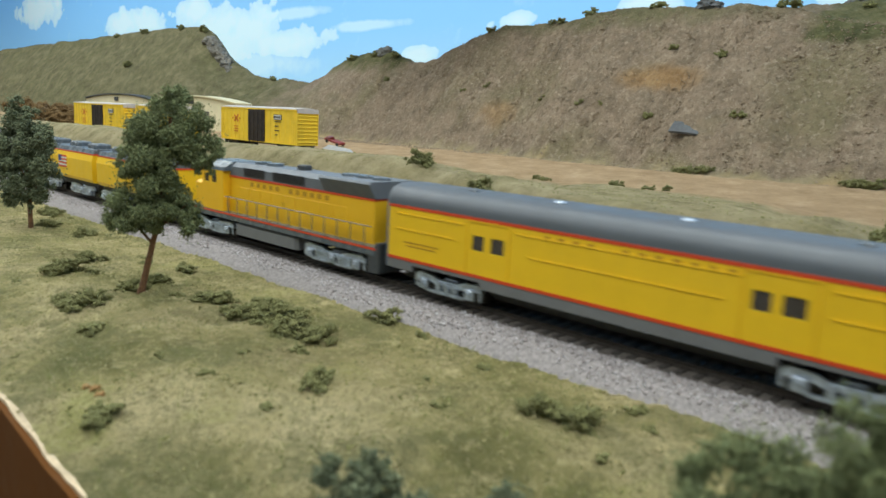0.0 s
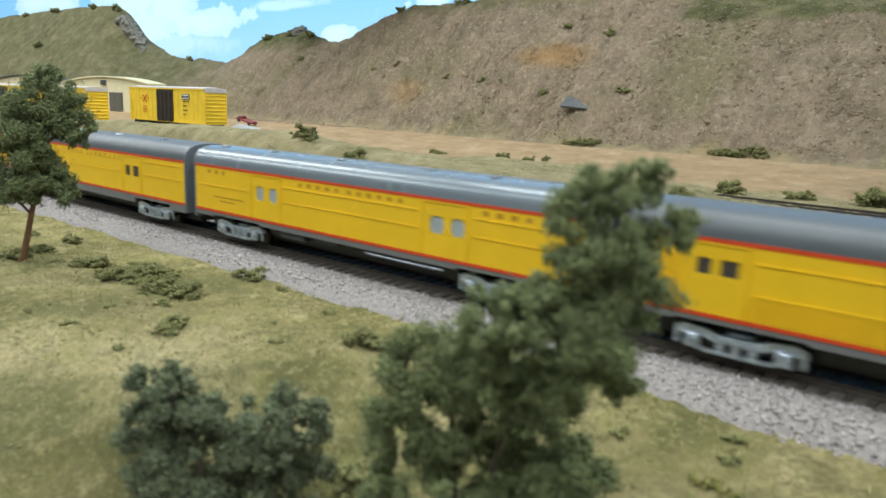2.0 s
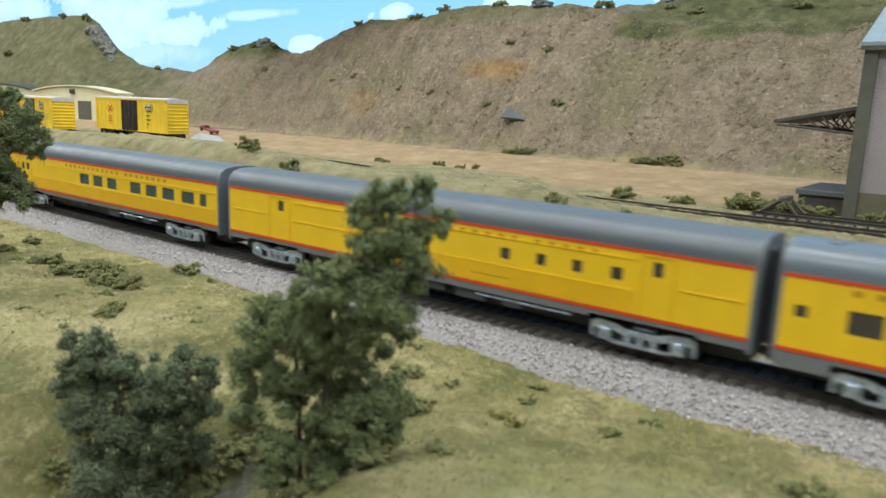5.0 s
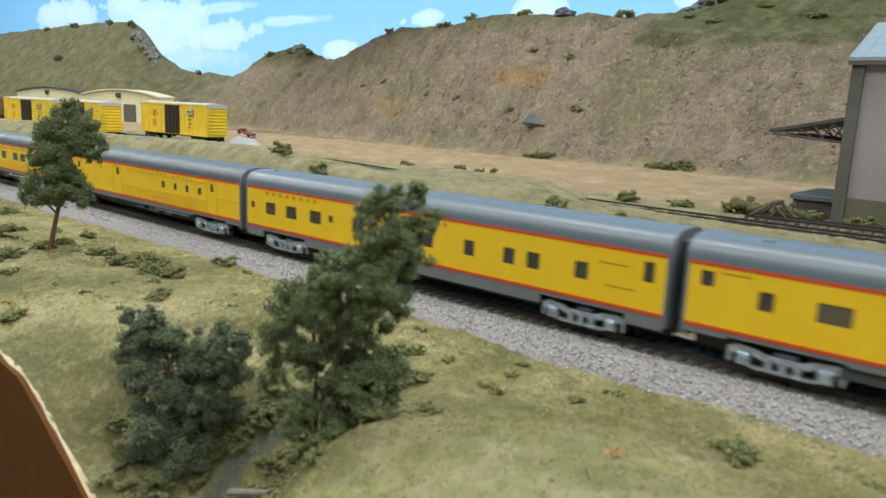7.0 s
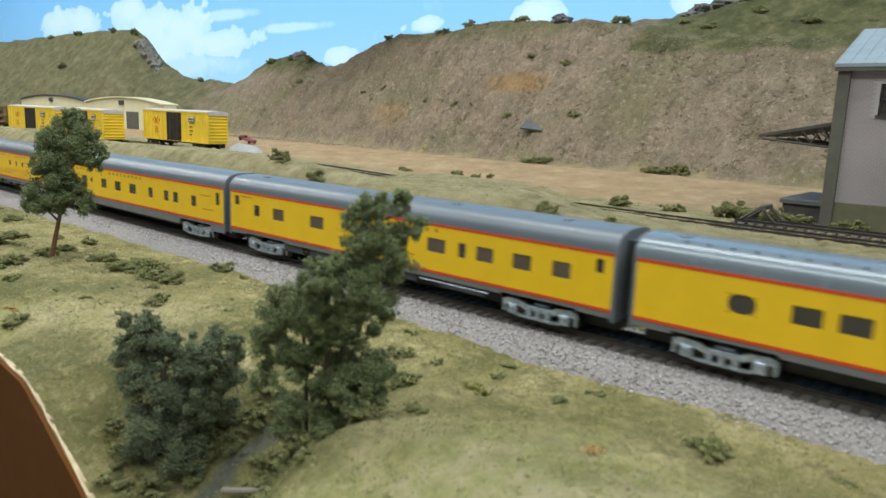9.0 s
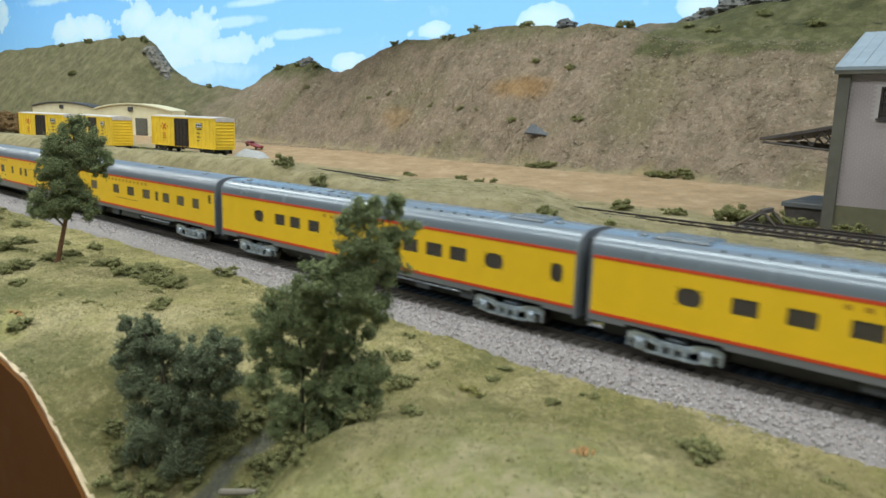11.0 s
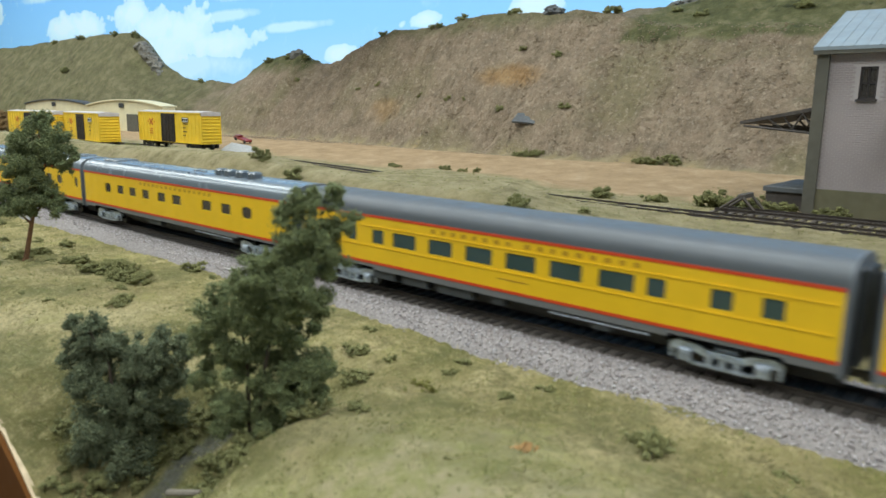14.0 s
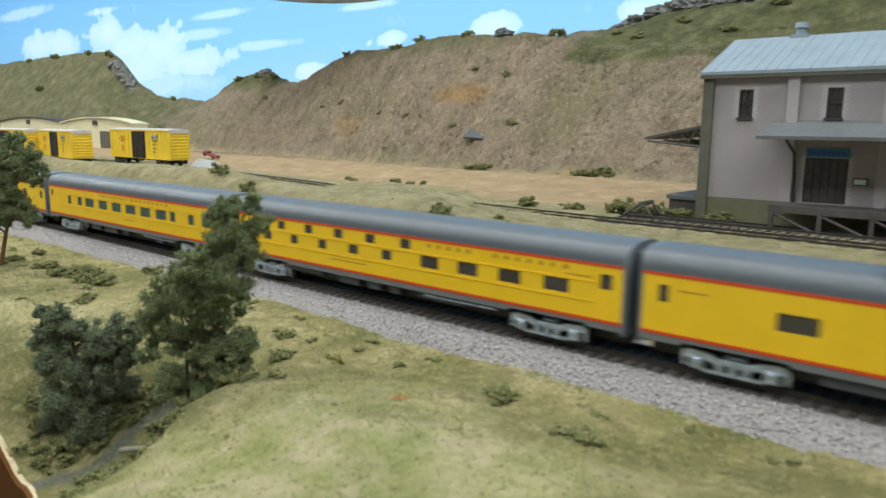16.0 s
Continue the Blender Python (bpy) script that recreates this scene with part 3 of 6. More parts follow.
def build_blades():
    """Fine straw and green fibres that lie every way over the meadow."""
    rng = np.random.default_rng(15)
    for count, colours, label, name in ((8000, [(0.42, 0.36, 0.19), (0.36, 0.31, 0.15), (0.48, 0.41, 0.24)], "fine straw fibres over the meadow", "straw"),
                                        (16000, [(0.13, 0.15, 0.04), (0.22, 0.24, 0.06)], "fine green grass fibres over the meadow", "grass")):
        x, y = rng.uniform(-0.7, 0.42, count), rng.uniform(0.003, 0.212, count)
        ok = (y > edge_y(x) + 0.003) & (rng.uniform(size=count) < 0.45 + 0.55 * (wave(x, y, 0.05, 14 if name == "straw" else 16) > 0))
        x, y = x[ok], y[ok]
        n = len(x)
        w, l = rng.uniform(0, 6.28, n), rng.uniform(0.0012, 0.0034, n)
        base = np.stack([x, y, ground_height(x, y)], 1)
        along = np.stack([np.cos(w), np.sin(w), rng.uniform(0.15, 1.1, n)], 1) * l[:, None]
        side = np.stack([-np.sin(w), np.cos(w), np.zeros(n)], 1) * 0.00016
        v = np.stack([base - side, base + side, base + along], 1).reshape(-1, 3)
        me = bpy.data.meshes.new(name)
        me.from_pydata(v.tolist(), [], np.arange(3 * n).reshape(-1, 3).tolist())
        me.materials.append(varied(name + "_fibres", colours, 0.9, 300, 0))
        tagged(new(name, me), label, "grass", kind="stuff")


build_blades()


def build_table_edge():
    """Brown board that follows the ground's outline, with a pale plaster rim."""
    xs = np.arange(-4.2, 2.0, 0.006)
    es = edge_y(xs)
    zs = ground_height(xs, es) + 0.0003
    for name, y0, y1, drop, depth, material in (("fascia", -0.0028, -0.0008, 0.0008, 0.9, FASCIA), ("trim", -0.0008, 0.0008, 0.0, 0.02, RIM)):
        s = Shape()
        rng = np.random.default_rng(8)
        jag = rng.uniform(-0.0004, 0.0003, len(xs)) if name == "trim" else np.zeros(len(xs))
        v, f = [], []
        for x, e, z, j in zip(xs, es, zs, jag):
            v += [(x, e + y0 + j, z - drop + j), (x, e + y1 - j, z - drop), (x, e + y1, z - depth), (x, e + y0 + j, z - depth)]
        for k in range(len(xs) - 1):
            a, b = 4 * k, 4 * k + 4
            f += [(a + i, a + (i + 1) % 4, b + (i + 1) % 4, b + i) for i in range(4)]
        s.add(v, f + [(0, 1, 2, 3), (len(v) - 1, len(v) - 2, len(v) - 3, len(v) - 4)])
        tagged(new(name, s.mesh(name, material)), kind="structure")


build_table_edge()


# ---- tracks ----
RAIL_OUTLINE = [(-0.00095, -0.0021), (0.00095, -0.0021), (0.00095, -0.0018), (0.0002, -0.0015), (0.0002, -0.0007), (0.0005, -0.0005), (0.0005, 0.0),
                (-0.0005, 0.0), (-0.0005, -0.0005), (-0.0002, -0.0007), (-0.0002, -0.0015), (-0.00095, -0.0018)]


def resample(points, step):
    p = np.array(points, float)
    for _ in range(3):
        q = np.empty((2 * len(p) - 2, 3))
        q[0::2], q[1::2] = 0.75 * p[:-1] + 0.25 * p[1:], 0.25 * p[:-1] + 0.75 * p[1:]
        p = np.vstack([p[:1], q, p[-1:]])
    d = np.concatenate([[0], np.cumsum(np.linalg.norm(np.diff(p, axis=0), axis=1))])
    s = np.arange(0, d[-1], step)
    return np.stack([np.interp(s, d, p[:, i]) for i in range(3)], 1)


def track(points, label, tie_material, rail_material, tie_parts=None):
    """Two rails on ties along a line; ties within tie_parts (a stretch of x) are parts."""
    thing = empty("railway_track", pose(0, 0, 0), label, "track")
    line = resample(points, 0.012)
    way = np.gradient(line, axis=0)
    way /= np.linalg.norm(way, axis=1)[:, None]
    across = np.stack([-way[:, 1], way[:, 0], np.zeros(len(way))], 1)
    n = len(RAIL_OUTLINE)
    for side in (-1, 1):
        v, f = [], []
        for p, a in zip(line, across):
            v += [tuple(p + a * (side * 0.00875 + o) * SCALE + np.array([0, 0, h * SCALE])) for o, h in RAIL_OUTLINE]
        for k in range(len(line) - 1):
            f += [(k * n + i, k * n + (i + 1) % n, (k + 1) * n + (i + 1) % n, (k + 1) * n + i) for i in range(n)]
        part("rail", Shape().add(v, f).mesh("rail", rail_material), thing)
    tie = Shape().box(-0.0013, 0.0013, -0.0147, 0.0147, -0.0039, -0.00195, 0, 0.0003).mesh("tie", tie_material)
    rest = Shape()
    rng = random.Random(4)
    for p in resample(points, 0.0063):
        k = min(len(line) - 1, int(np.argmin(np.linalg.norm(line - p, axis=1))))
        m = Matrix.Translation(p) @ Matrix.Rotation(math.atan2(way[k, 1], way[k, 0]) + rng.uniform(-0.03, 0.03), 4, "Z")
        if tie_parts and tie_parts[0] < p[0] < tie_parts[1]:
            part("tie", tie, thing, at=m)
        else:
            rest.add([m @ vert.co for vert in tie.vertices], [tuple(q.vertices) for q in tie.polygons])
    if rest.v:
        tagged(part("tie_bed", rest.mesh("tie_bed", tie_material), thing), kind="stuff")
    return thing


def build_ballast():
    prof = [(-0.037, -0.0062), (-0.0315, -0.0010), (-0.0265, 0.0026), (-0.021, 0.0046), (-0.0162, 0.0048), (0.0162, 0.0048), (0.021, 0.0046), (0.030, 0.0015), (0.042, -0.0045)]
    s = Shape().extrude_x([(TRACK_Y + y, z) for y, z in prof], -2.6, 1.2)
    tagged(new("ballast_bed", s.mesh("ballast_bed", BALLAST)), kind="structure")
    # dark strip: grime plus under-train shade put into its colour
    tagged(new("trackbed", Shape().box(-2.6, 1.2, TRACK_Y - 0.0158, TRACK_Y + 0.0158, 0.0030, 0.0052).mesh("trackbed", GRIME_SHADE)), kind="structure")
    rng = np.random.default_rng(11)
    n = 60000
    x = rng.uniform(-0.85, 0.42, n)
    y = np.where(rng.uniform(size=n) < 0.88, rng.uniform(-0.050, 0.016, n), rng.uniform(0.016, 0.045, n))
    edge = -0.030 + np.interp(x, [-0.4, -0.1, 0.05], [0.004, 0.001, -0.003]) + 0.0025 * wave(x, 0 * x, 0.06, 13) + 0.002 * rng.normal(size=n)
    ok = y > edge
    x, y = x[ok], y[ok]
    z = np.interp(y, [p[0] for p in prof], [p[1] for p in prof])
    z = np.maximum(z, ground_height(x, y + TRACK_Y) - 0.0002)
    size = rng.uniform(0.0005, 0.00115, len(x))
    size = np.where(np.abs(y) < 0.0155, size * 0.6, size)
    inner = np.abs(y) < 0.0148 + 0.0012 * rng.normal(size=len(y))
    for pick, paint_, label in ((~inner, STONES, "loose pale grey and pinkish ballast stones beside the track"), (inner, GRIME_SHADE_STONES, "stones between the ties, coloured dark for grime and the train's shade")):
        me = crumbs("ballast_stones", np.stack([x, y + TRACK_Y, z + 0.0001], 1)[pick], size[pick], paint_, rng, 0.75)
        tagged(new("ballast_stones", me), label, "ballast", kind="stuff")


build_ballast()
track([(-2.6, TRACK_Y, RAIL_Z), (-1.0, TRACK_Y, RAIL_Z), (0.0, TRACK_Y, RAIL_Z), (1.2, TRACK_Y, RAIL_Z)], "main line of dark rails on black ties in grey ballast", TIE, RAIL, (-0.95, 0.45))
SIDING = [(-1.9, 0.55, 0.036), (-1.3, 0.545, 0.036), (-1.0, 0.543, 0.036), (-0.80, 0.5425, 0.036), (-0.62, 0.530, 0.0355), (-0.42, 0.508, 0.0345),
          (-0.25, 0.474, 0.0340), (-0.12, 0.449, 0.0352), (0.0, 0.437, 0.0360), (0.3, 0.432, 0.0362), (1.0, 0.432, 0.0362)]
track(SIDING, "weathered siding of brown rails half sunk in straw grass", TIE_OLD, RAIL_OLD)
track([(-0.005, 0.470, 0.0372), (0.1, 0.470, 0.0372), (0.3, 0.470, 0.0372), (0.9, 0.470, 0.0372)], "weathered dock siding that ends at a bumper", TIE_OLD, RAIL_OLD)
track([(-1.9, 0.468, 0.0315), (-1.4, 0.485, 0.0315), (-1.19, 0.498, 0.0315), (-1.0, 0.500, 0.032), (-0.90, 0.500, 0.0335)], "weathered storage track under two yellow boxcars", TIE_OLD, RAIL_OLD)


# ---- train ----
def rolling(name, at, label, category, group=""):
    """A vehicle's empty, which carries the models' common scale."""
    ob = empty(name, at, label, category, group)
    ob.scale = (SCALE, SCALE, SCALE)
    return ob


HALF = 0.0176


def wall_with_holes(s, x0, x1, z0, z1, y, holes, depth, slot=0):
    """Upright wall in the plane y with openings that go in by depth. A hole: x0, x1, z0, z1, is round."""
    xs = sorted({x0, x1, *[h[0] for h in holes], *[h[1] for h in holes]})
    zs = sorted({z0, z1, *[h[2] for h in holes], *[h[3] for h in holes]})
    for a, b in zip(xs, xs[1:]):
        for c, d in zip(zs, zs[1:]):
            if not any(h[0] - 1e-6 <= a and b <= h[1] + 1e-6 and h[2] - 1e-6 <= c and d <= h[3] + 1e-6 for h in holes):
                s.add([(a, y, c), (b, y, c), (b, y, d), (a, y, d)], [(0, 1, 2, 3)], slot)
    for a, b, c, d, is_round in holes:
        if is_round:
            n = 24
            outer, inner = [], []
            for i in range(n):
                w = 2 * math.pi * (i + 0.5) / n
                u, r = math.cos(w), math.sin(w)
                k = 1 / max(abs(u), abs(r))
                p = 0.72
                e = (abs(u) ** (2 / p) + abs(r) ** (2 / p)) ** (-p / 2)
                outer.append(((a + b) / 2 + (b - a) / 2 * u * k, (c + d) / 2 + (d - c) / 2 * r * k))
                inner.append(((a + b) / 2 + (b - a) / 2 * u * e, (c + d) / 2 + (d - c) / 2 * r * e))
            v = [(p[0], y, p[1]) for p in outer] + [(p[0], y, p[1]) for p in inner] + [(p[0], y + depth, p[1]) for p in inner]
            f = [(i, (i + 1) % n, n + (i + 1) % n, n + i) for i in range(n)] + [(n + i, n + (i + 1) % n, 2 * n + (i + 1) % n, 2 * n + i) for i in range(n)]
            s.add(v, f, slot)
        else:
            v = [(a, y, c), (b, y, c), (b, y, d), (a, y, d), (a, y + depth, c), (b, y + depth, c), (b, y + depth, d), (a, y + depth, d)]
            s.add(v, [(0, 1, 5, 4), (1, 2, 6, 5), (2, 3, 7, 6), (3, 0, 4, 7)], slot)


def truck_meshes(axles):
    """Silver side frames with journals, equaliser bars, springs, and one wheel."""
    pitch = 0.030 if axles == 2 else 0.021
    ends = [(i - (axles - 1) / 2) * pitch for i in range(axles)]
    s = Shape()
    for side in (-1, 1):
        y0, y1 = sorted((side * 0.0128, side * 0.0150))
        reach = ends[-1] + 0.0065
        s.extrude_y([(-reach, 0.0068), (-reach, 0.0090), (-reach + 0.003, 0.0105), (-0.010, 0.0098), (-0.007, 0.0084), (0.007, 0.0084), (0.010, 0.0098), (reach - 0.003, 0.0105),
                     (reach, 0.0090), (reach, 0.0068), (0.012, 0.0072), (0.008, 0.0058), (-0.008, 0.0058), (-0.012, 0.0072)], y0, y1)
        yo0, yo1 = sorted((side * 0.0145, side * 0.0168))
        for e in ends:
            s.box(e - 0.0027, e + 0.0027, yo0, yo1, 0.0030, 0.0078, 0, 0.0006)
            s.tube((e, side * 0.0160, 0.0052), (e, side * 0.0178, 0.0052), 0.0018, 0.0014, 10)
        for a, b in zip(ends, ends[1:]):
            s.extrude_y([(a, 0.0034), (a + 0.004, 0.0022), (b - 0.004, 0.0022), (b, 0.0034), (b, 0.0044), (b - 0.004, 0.0032), (a + 0.004, 0.0032), (a, 0.0044)], yo0, yo1)
            for k in (0.32, 0.5, 0.68):
                s.tube((a + (b - a) * k, side * 0.0152, 0.0028), (a + (b - a) * k, side * 0.0152, 0.0078), 0.0016, None, 8)
        s.box(-reach, -reach + 0.0015, y0, yo1, 0.0030, 0.0095)
        s.box(reach - 0.0015, reach, y0, yo1, 0.0030, 0.0095)
    s.box(-0.004, 0.004, -0.0125, 0.0125, 0.0055, 0.0095)
    frame_mesh = s.mesh("truck_frame", SILVER)
    w = Shape()
    for side in (-1, 1):
        y = side * 0.0083
        w.tube((0, y - 0.0013, 0.0052), (0, y + 0.0013, 0.0052), 0.0051, None, 20)
        w.tube((0, y - side * 0.0013, 0.0052), (0, y - side * 0.0020, 0.0052), 0.0058, None, 20)
    w.tube((0, -0.0125, 0.0052), (0, 0.0125, 0.0052), 0.0011, None, 8)
    return frame_mesh, w.mesh("wheelset", STEEL, smooth=True), ends


TRUCK = {n: truck_meshes(n) for n in (2, 3)}
PANES = {}


def add_truck(thing, x, axles=2):
    frame_mesh, wheel, ends = TRUCK[axles]
    t = part("truck", frame_mesh, thing, "silver painted truck frame", pose(x, 0, 0))
    for e in ends:
        part("wheelset", wheel, t, "dark steel wheels on an axle", pose(e, 0, 0))


def pane(thing, h, y, material=GLASS, words="dark window pane"):
    key = (round(h[1] - h[0], 4), round(h[3] - h[2], 4), material.name)
    if key not in PANES:
        a, b = key[0] / 2 + 0.0004, key[1] / 2 + 0.0004
        PANES[key] = Shape().box(-a, a, -0.0002, 0.0002, -b, b).mesh("pane", material)
    ob = part("window", PANES[key], thing, words, pose((h[0] + h[1]) / 2, y, (h[2] + h[3]) / 2))
    ob.visible_shadow = False


def roof_outline(z0, top, over=0.0):
    pts = []
    for i in range(17):
        w = math.pi * i / 16
        c, n = math.cos(w), math.sin(w)
        e = 0.62
        pts.append(((HALF + over) * math.copysign(abs(c) ** e, c), z0 + (top - z0) * abs(n) ** 0.85))
    return pts


def coupler(thing, x, way):
    s = Shape().box(min(x, x + way * 0.006), max(x, x + way * 0.006), -0.0012, 0.0012, 0.0068, 0.0092)
    s.box(min(x + way * 0.0045, x + way * 0.0072), max(x + way * 0.0045, x + way * 0.0072), -0.0022, 0.0022, 0.0062, 0.0098, 0, 0.0004)
    part("coupler", s.mesh("coupler", STEEL), thing)


def passenger_car(k, x0, x1, windows, label, doors=(), belts=(), vents=(), plates=(), humps=(), ribs=(), skirt=0.0115, boxes=(), letters=(), names=(), round_vents=(), dome=None, roof_ribs=None, trusses=True, roof_paint=None, glass=(GLASS, "dark window pane")):
    """A streamlined car from x0 to x1, in metres behind the nominal front; windows: x0, x1, z0, z1, round."""
    car = rolling("passenger_car", pose(0, TRACK_Y, RAIL_Z), label, "train car", "streamlined passenger cars of the train")
    z0, z1 = 0.0155, 0.0412
    shell = Shape()
    for side in (-1, 1):
        wall_with_holes(shell, x0, x1, z0, z1, side * HALF, windows, -side * 0.0009)
    shell.add([(x0, -HALF, z0), (x0, HALF, z0), (x0, HALF, z1), (x0, -HALF, z1)], [(0, 1, 2, 3)])
    shell.add([(x1, -HALF, z0), (x1, HALF, z0), (x1, HALF, z1), (x1, -HALF, z1)], [(0, 1, 2, 3)])
    body = part("body", shell.mesh("body", YELLOW, weld=True), car, "yellow painted car body")
    for h in windows:
        kind = glass if h[1] - h[0] > 0.0062 else (GLASS, "dark window pane")
        pane(car, h, -HALF + 0.0007, *kind), pane(car, h, HALF - 0.0007, *kind)
    inside = Shape().box(x0 + 0.004, x1 - 0.004, -0.004, 0.004, 0.014, 0.0262)
    for i in range(int((x1 - x0 - 0.04) / 0.014)):
        x = x0 + 0.02 + i * 0.014
        inside.box(x, x + 0.003, -0.0145, 0.0145, 0.017, 0.0245)
    inside.box(x0 + 0.003, x1 - 0.003, -0.0165, 0.0165, 0.0150, 0.0158)
    part("interior", inside.mesh("interior", GREY_DARK), car, "dark moulded interior with seats")
    for a, b in ((0.0146, 0.0160), (0.0403, 0.0417)):
        for side in (-1, 1):
            y = sorted((side * (HALF - 0.0002), side * (HALF + 0.00022)))
            part("stripe", Shape().box(x0, x1, y[0], y[1], a, b).mesh("stripe", RED), car, "red dividing stripe")
    part("roof", Shape().extrude_x(roof_outline(0.0414, 0.0518), x0 - 0.0008, x1 + 0.0008).mesh("roof", roof_paint or ROOF_MATT, smooth=True), car, "grey arched roof")
    sk = Shape()
    for side in (-1, 1):
        y = sorted((side * (HALF - 0.0012), side * (HALF - 0.0001)))
        cuts = [x0, x0 + 0.0175, x0 + 0.0615, x1 - 0.0615, x1 - 0.0175, x1]
        for i, (a, b) in enumerate(zip(cuts, cuts[1:])):
            sk.box(a, b, y[0], y[1], 0.0128 if i in (1, 3) else skirt, 0.0147)
    sk.box(x0, x1, -0.0165, 0.0165, 0.0130, 0.0147)
    part("skirt", sk.mesh("skirt", SKIRT), car, "grey side skirt")
    for x, way in ((x0, -1), (x1, 1)):
        a, b = sorted((x, x + way * 0.0016))
        lip = Shape().extrude_x([(-HALF, 0.0100), (HALF, 0.0100)] + roof_outline(0.0414, 0.0518), a, b)
        part("end_wall", lip.mesh("end_wall", HOOD, smooth=True), car, "grey painted car end")
        e = Shape()
        c, d = sorted((x + way * 0.0012, x + way * 0.0042))
        e.box(c, d, -0.0088, 0.0088, 0.0125, 0.0480, 0, 0.0010)
        for gap in (-0.0088, 0.0075):
            f, g = sorted((x + way * 0.0042, x + way * 0.0050))
            e.box(f, g, gap, gap + 0.0013, 0.013, 0.0470)
        part("diaphragm", e.mesh("diaphragm", GREY_DARK), car, "dark end diaphragm")
        coupler(car, x, way)
    under = Shape().box(x0 + 0.004, x1 - 0.004, -0.004, 0.004, 0.0085, 0.0130)
    under.box(x0 + 0.001, x1 - 0.001, -0.0060, 0.0060, 0.0036, 0.0131)
    under.box(x0 + 0.064, x1 - 0.064, -0.0120, 0.0120, 0.0070, 0.0131)
    part("underframe", under.mesh("underframe", BLACK), car, "black underframe")
    for a, b, low in boxes:
        part("equipment_box", Shape().box(a, b, -0.0160, 0.0160, low, 0.0131, 0, 0.0006).mesh("equipment_box", GREY_DARK), car, "dark underfloor equipment box")
    if trusses:
        part("brake_rod", Shape().tube((x1 - 0.118, -0.0158, 0.0098), (x1 - 0.070, -0.0158, 0.0098), 0.0006, None, 6).mesh("brake_rod", SILVER), car, "bright thin brake rod")
    add_truck(car, x0 + 0.0395), add_truck(car, x1 - 0.0395)
    for a, b in doors:
        for side in (-1, 1):
            y = sorted((side * (HALF - 0.0002), side * (HALF + 0.00045)))
            z = 0.0395
            s = Shape().extrude_y([(a - 0.0006, 0.0162), (a, 0.0162), (a, z), (b, z), (b, 0.0162), (b + 0.0006, 0.0162), (b + 0.0006, z + 0.0006), (a - 0.0006, z + 0.0006)], y[0], y[1])
            part("door_frame", s.mesh("door_frame", YELLOW), car, "raised yellow door frame")
    for a, b, z in belts:
        for side in (-1, 1):
            y = sorted((side * (HALF - 0.0002), side * (HALF + 0.0004)))
            part("belt_rail", Shape().box(a, b, y[0], y[1], z - 0.0003, z + 0.0003).mesh("belt_rail", YELLOW), car)
    for a, b, za, zb in ribs:
        s = Shape()
        z = za
        while z < zb:
            for side in (-1, 1):
                y = sorted((side * (HALF - 0.0002), side * (HALF + 0.0003)))
                s.box(a, b, y[0], y[1], z, z + 0.0005)
            z += 0.0011
        tagged(part("fluting", s.mesh("fluting", YELLOW), car, "fine horizontal fluting"), kind="stuff")
    for x in vents:
        s = Shape().box(x - 0.0022, x + 0.0022, -0.0075, -0.0025, 0.0480, 0.0518, 0, 0.0009)
        s.box(x - 0.0016, x + 0.0030, -0.0070, -0.0030, 0.0508, 0.0524, 0, 0.0005)
        part("roof_vent", s.mesh("roof_vent", SILVER if x in round_vents else GREY), car, "small roof vent")
    for a, b in plates:
        part("roof_hatch", Shape().box(a, b, -0.0095, 0.0095, 0.0485, 0.0527, 0, 0.0010).mesh("roof_hatch", GREY), car, "raised flat roof hatch")
    for a, b in humps:
        part("roof_unit", Shape().box(a, b, -0.0100, -0.0015, 0.0480, 0.0558, 0, 0.0012).mesh("roof_unit", GREY), car, "grey boxy roof unit")
    if roof_ribs:
        x = roof_ribs[0]
        while x < roof_ribs[1]:
            part("roof_rib", ROOF_RIB, car, "small roof seam rib", pose(x, -0.0123, 0)), part("roof_rib", ROOF_RIB, car, "small roof seam rib", pose(x, 0.0123, 0))
            x += 0.0095
    if letters:
        s = Shape()
        rng = random.Random(k)
        for a, b in letters:
            x = a
            while x < b:
                w = rng.uniform(0.0022, 0.0030)
                for side in (-1, 1):
                    y = sorted((side * HALF, side * (HALF + 0.00012)))
                    s.box(x, x + w, y[0], y[1], 0.0369, 0.0390)
                x += w + 0.0042
        tagged(part("lettering", s.mesh("lettering", LETTER), car, "row of dull red letter marks"), kind="stuff")
    for a, b, z in names:
        for side in (-1, 1):
            y = sorted((side * HALF, side * (HALF + 0.00012)))
            part("name_mark", Shape().box(a, b, y[0], y[1], z, z + 0.0007).mesh("name_mark", LETTER), car)
    if dome:
        a, b = dome
        s = Shape().extrude_x([(-0.0145, 0.0485), (0.0145, 0.0485), (0.0140, 0.0545), (0.0100, 0.0590), (0.0, 0.0602), (-0.0100, 0.0590), (-0.0140, 0.0545)], a, b)
        part("dome", s.mesh("dome", GREY), car, "grey dome frame")
        step = (b - a) / 7
        for i in range(7):
            for side in (-1, 1):
                p = Shape().box(a + i * step + 0.001, a + (i + 1) * step - 0.001, *sorted((side * 0.0138, side * 0.0150)), 0.0500, 0.0550)
                part("dome_window", p.mesh("dome_window", GLASS), car, "tinted dome window")
    return car


ROOF_RIB = Shape().box(-0.0005, 0.0005, -0.0005, 0.0005, 0.0485, 0.0512).mesh("roof_rib", GREY)


def rects(pairs, za, zb, is_round=False):
    return [(a / 1000, b / 1000, za, zb, is_round) for a, b in pairs]


MM = 0.001
CARS = {}


def mm(*pairs):
    return [tuple(v / 1000 for v in p) for p in pairs]


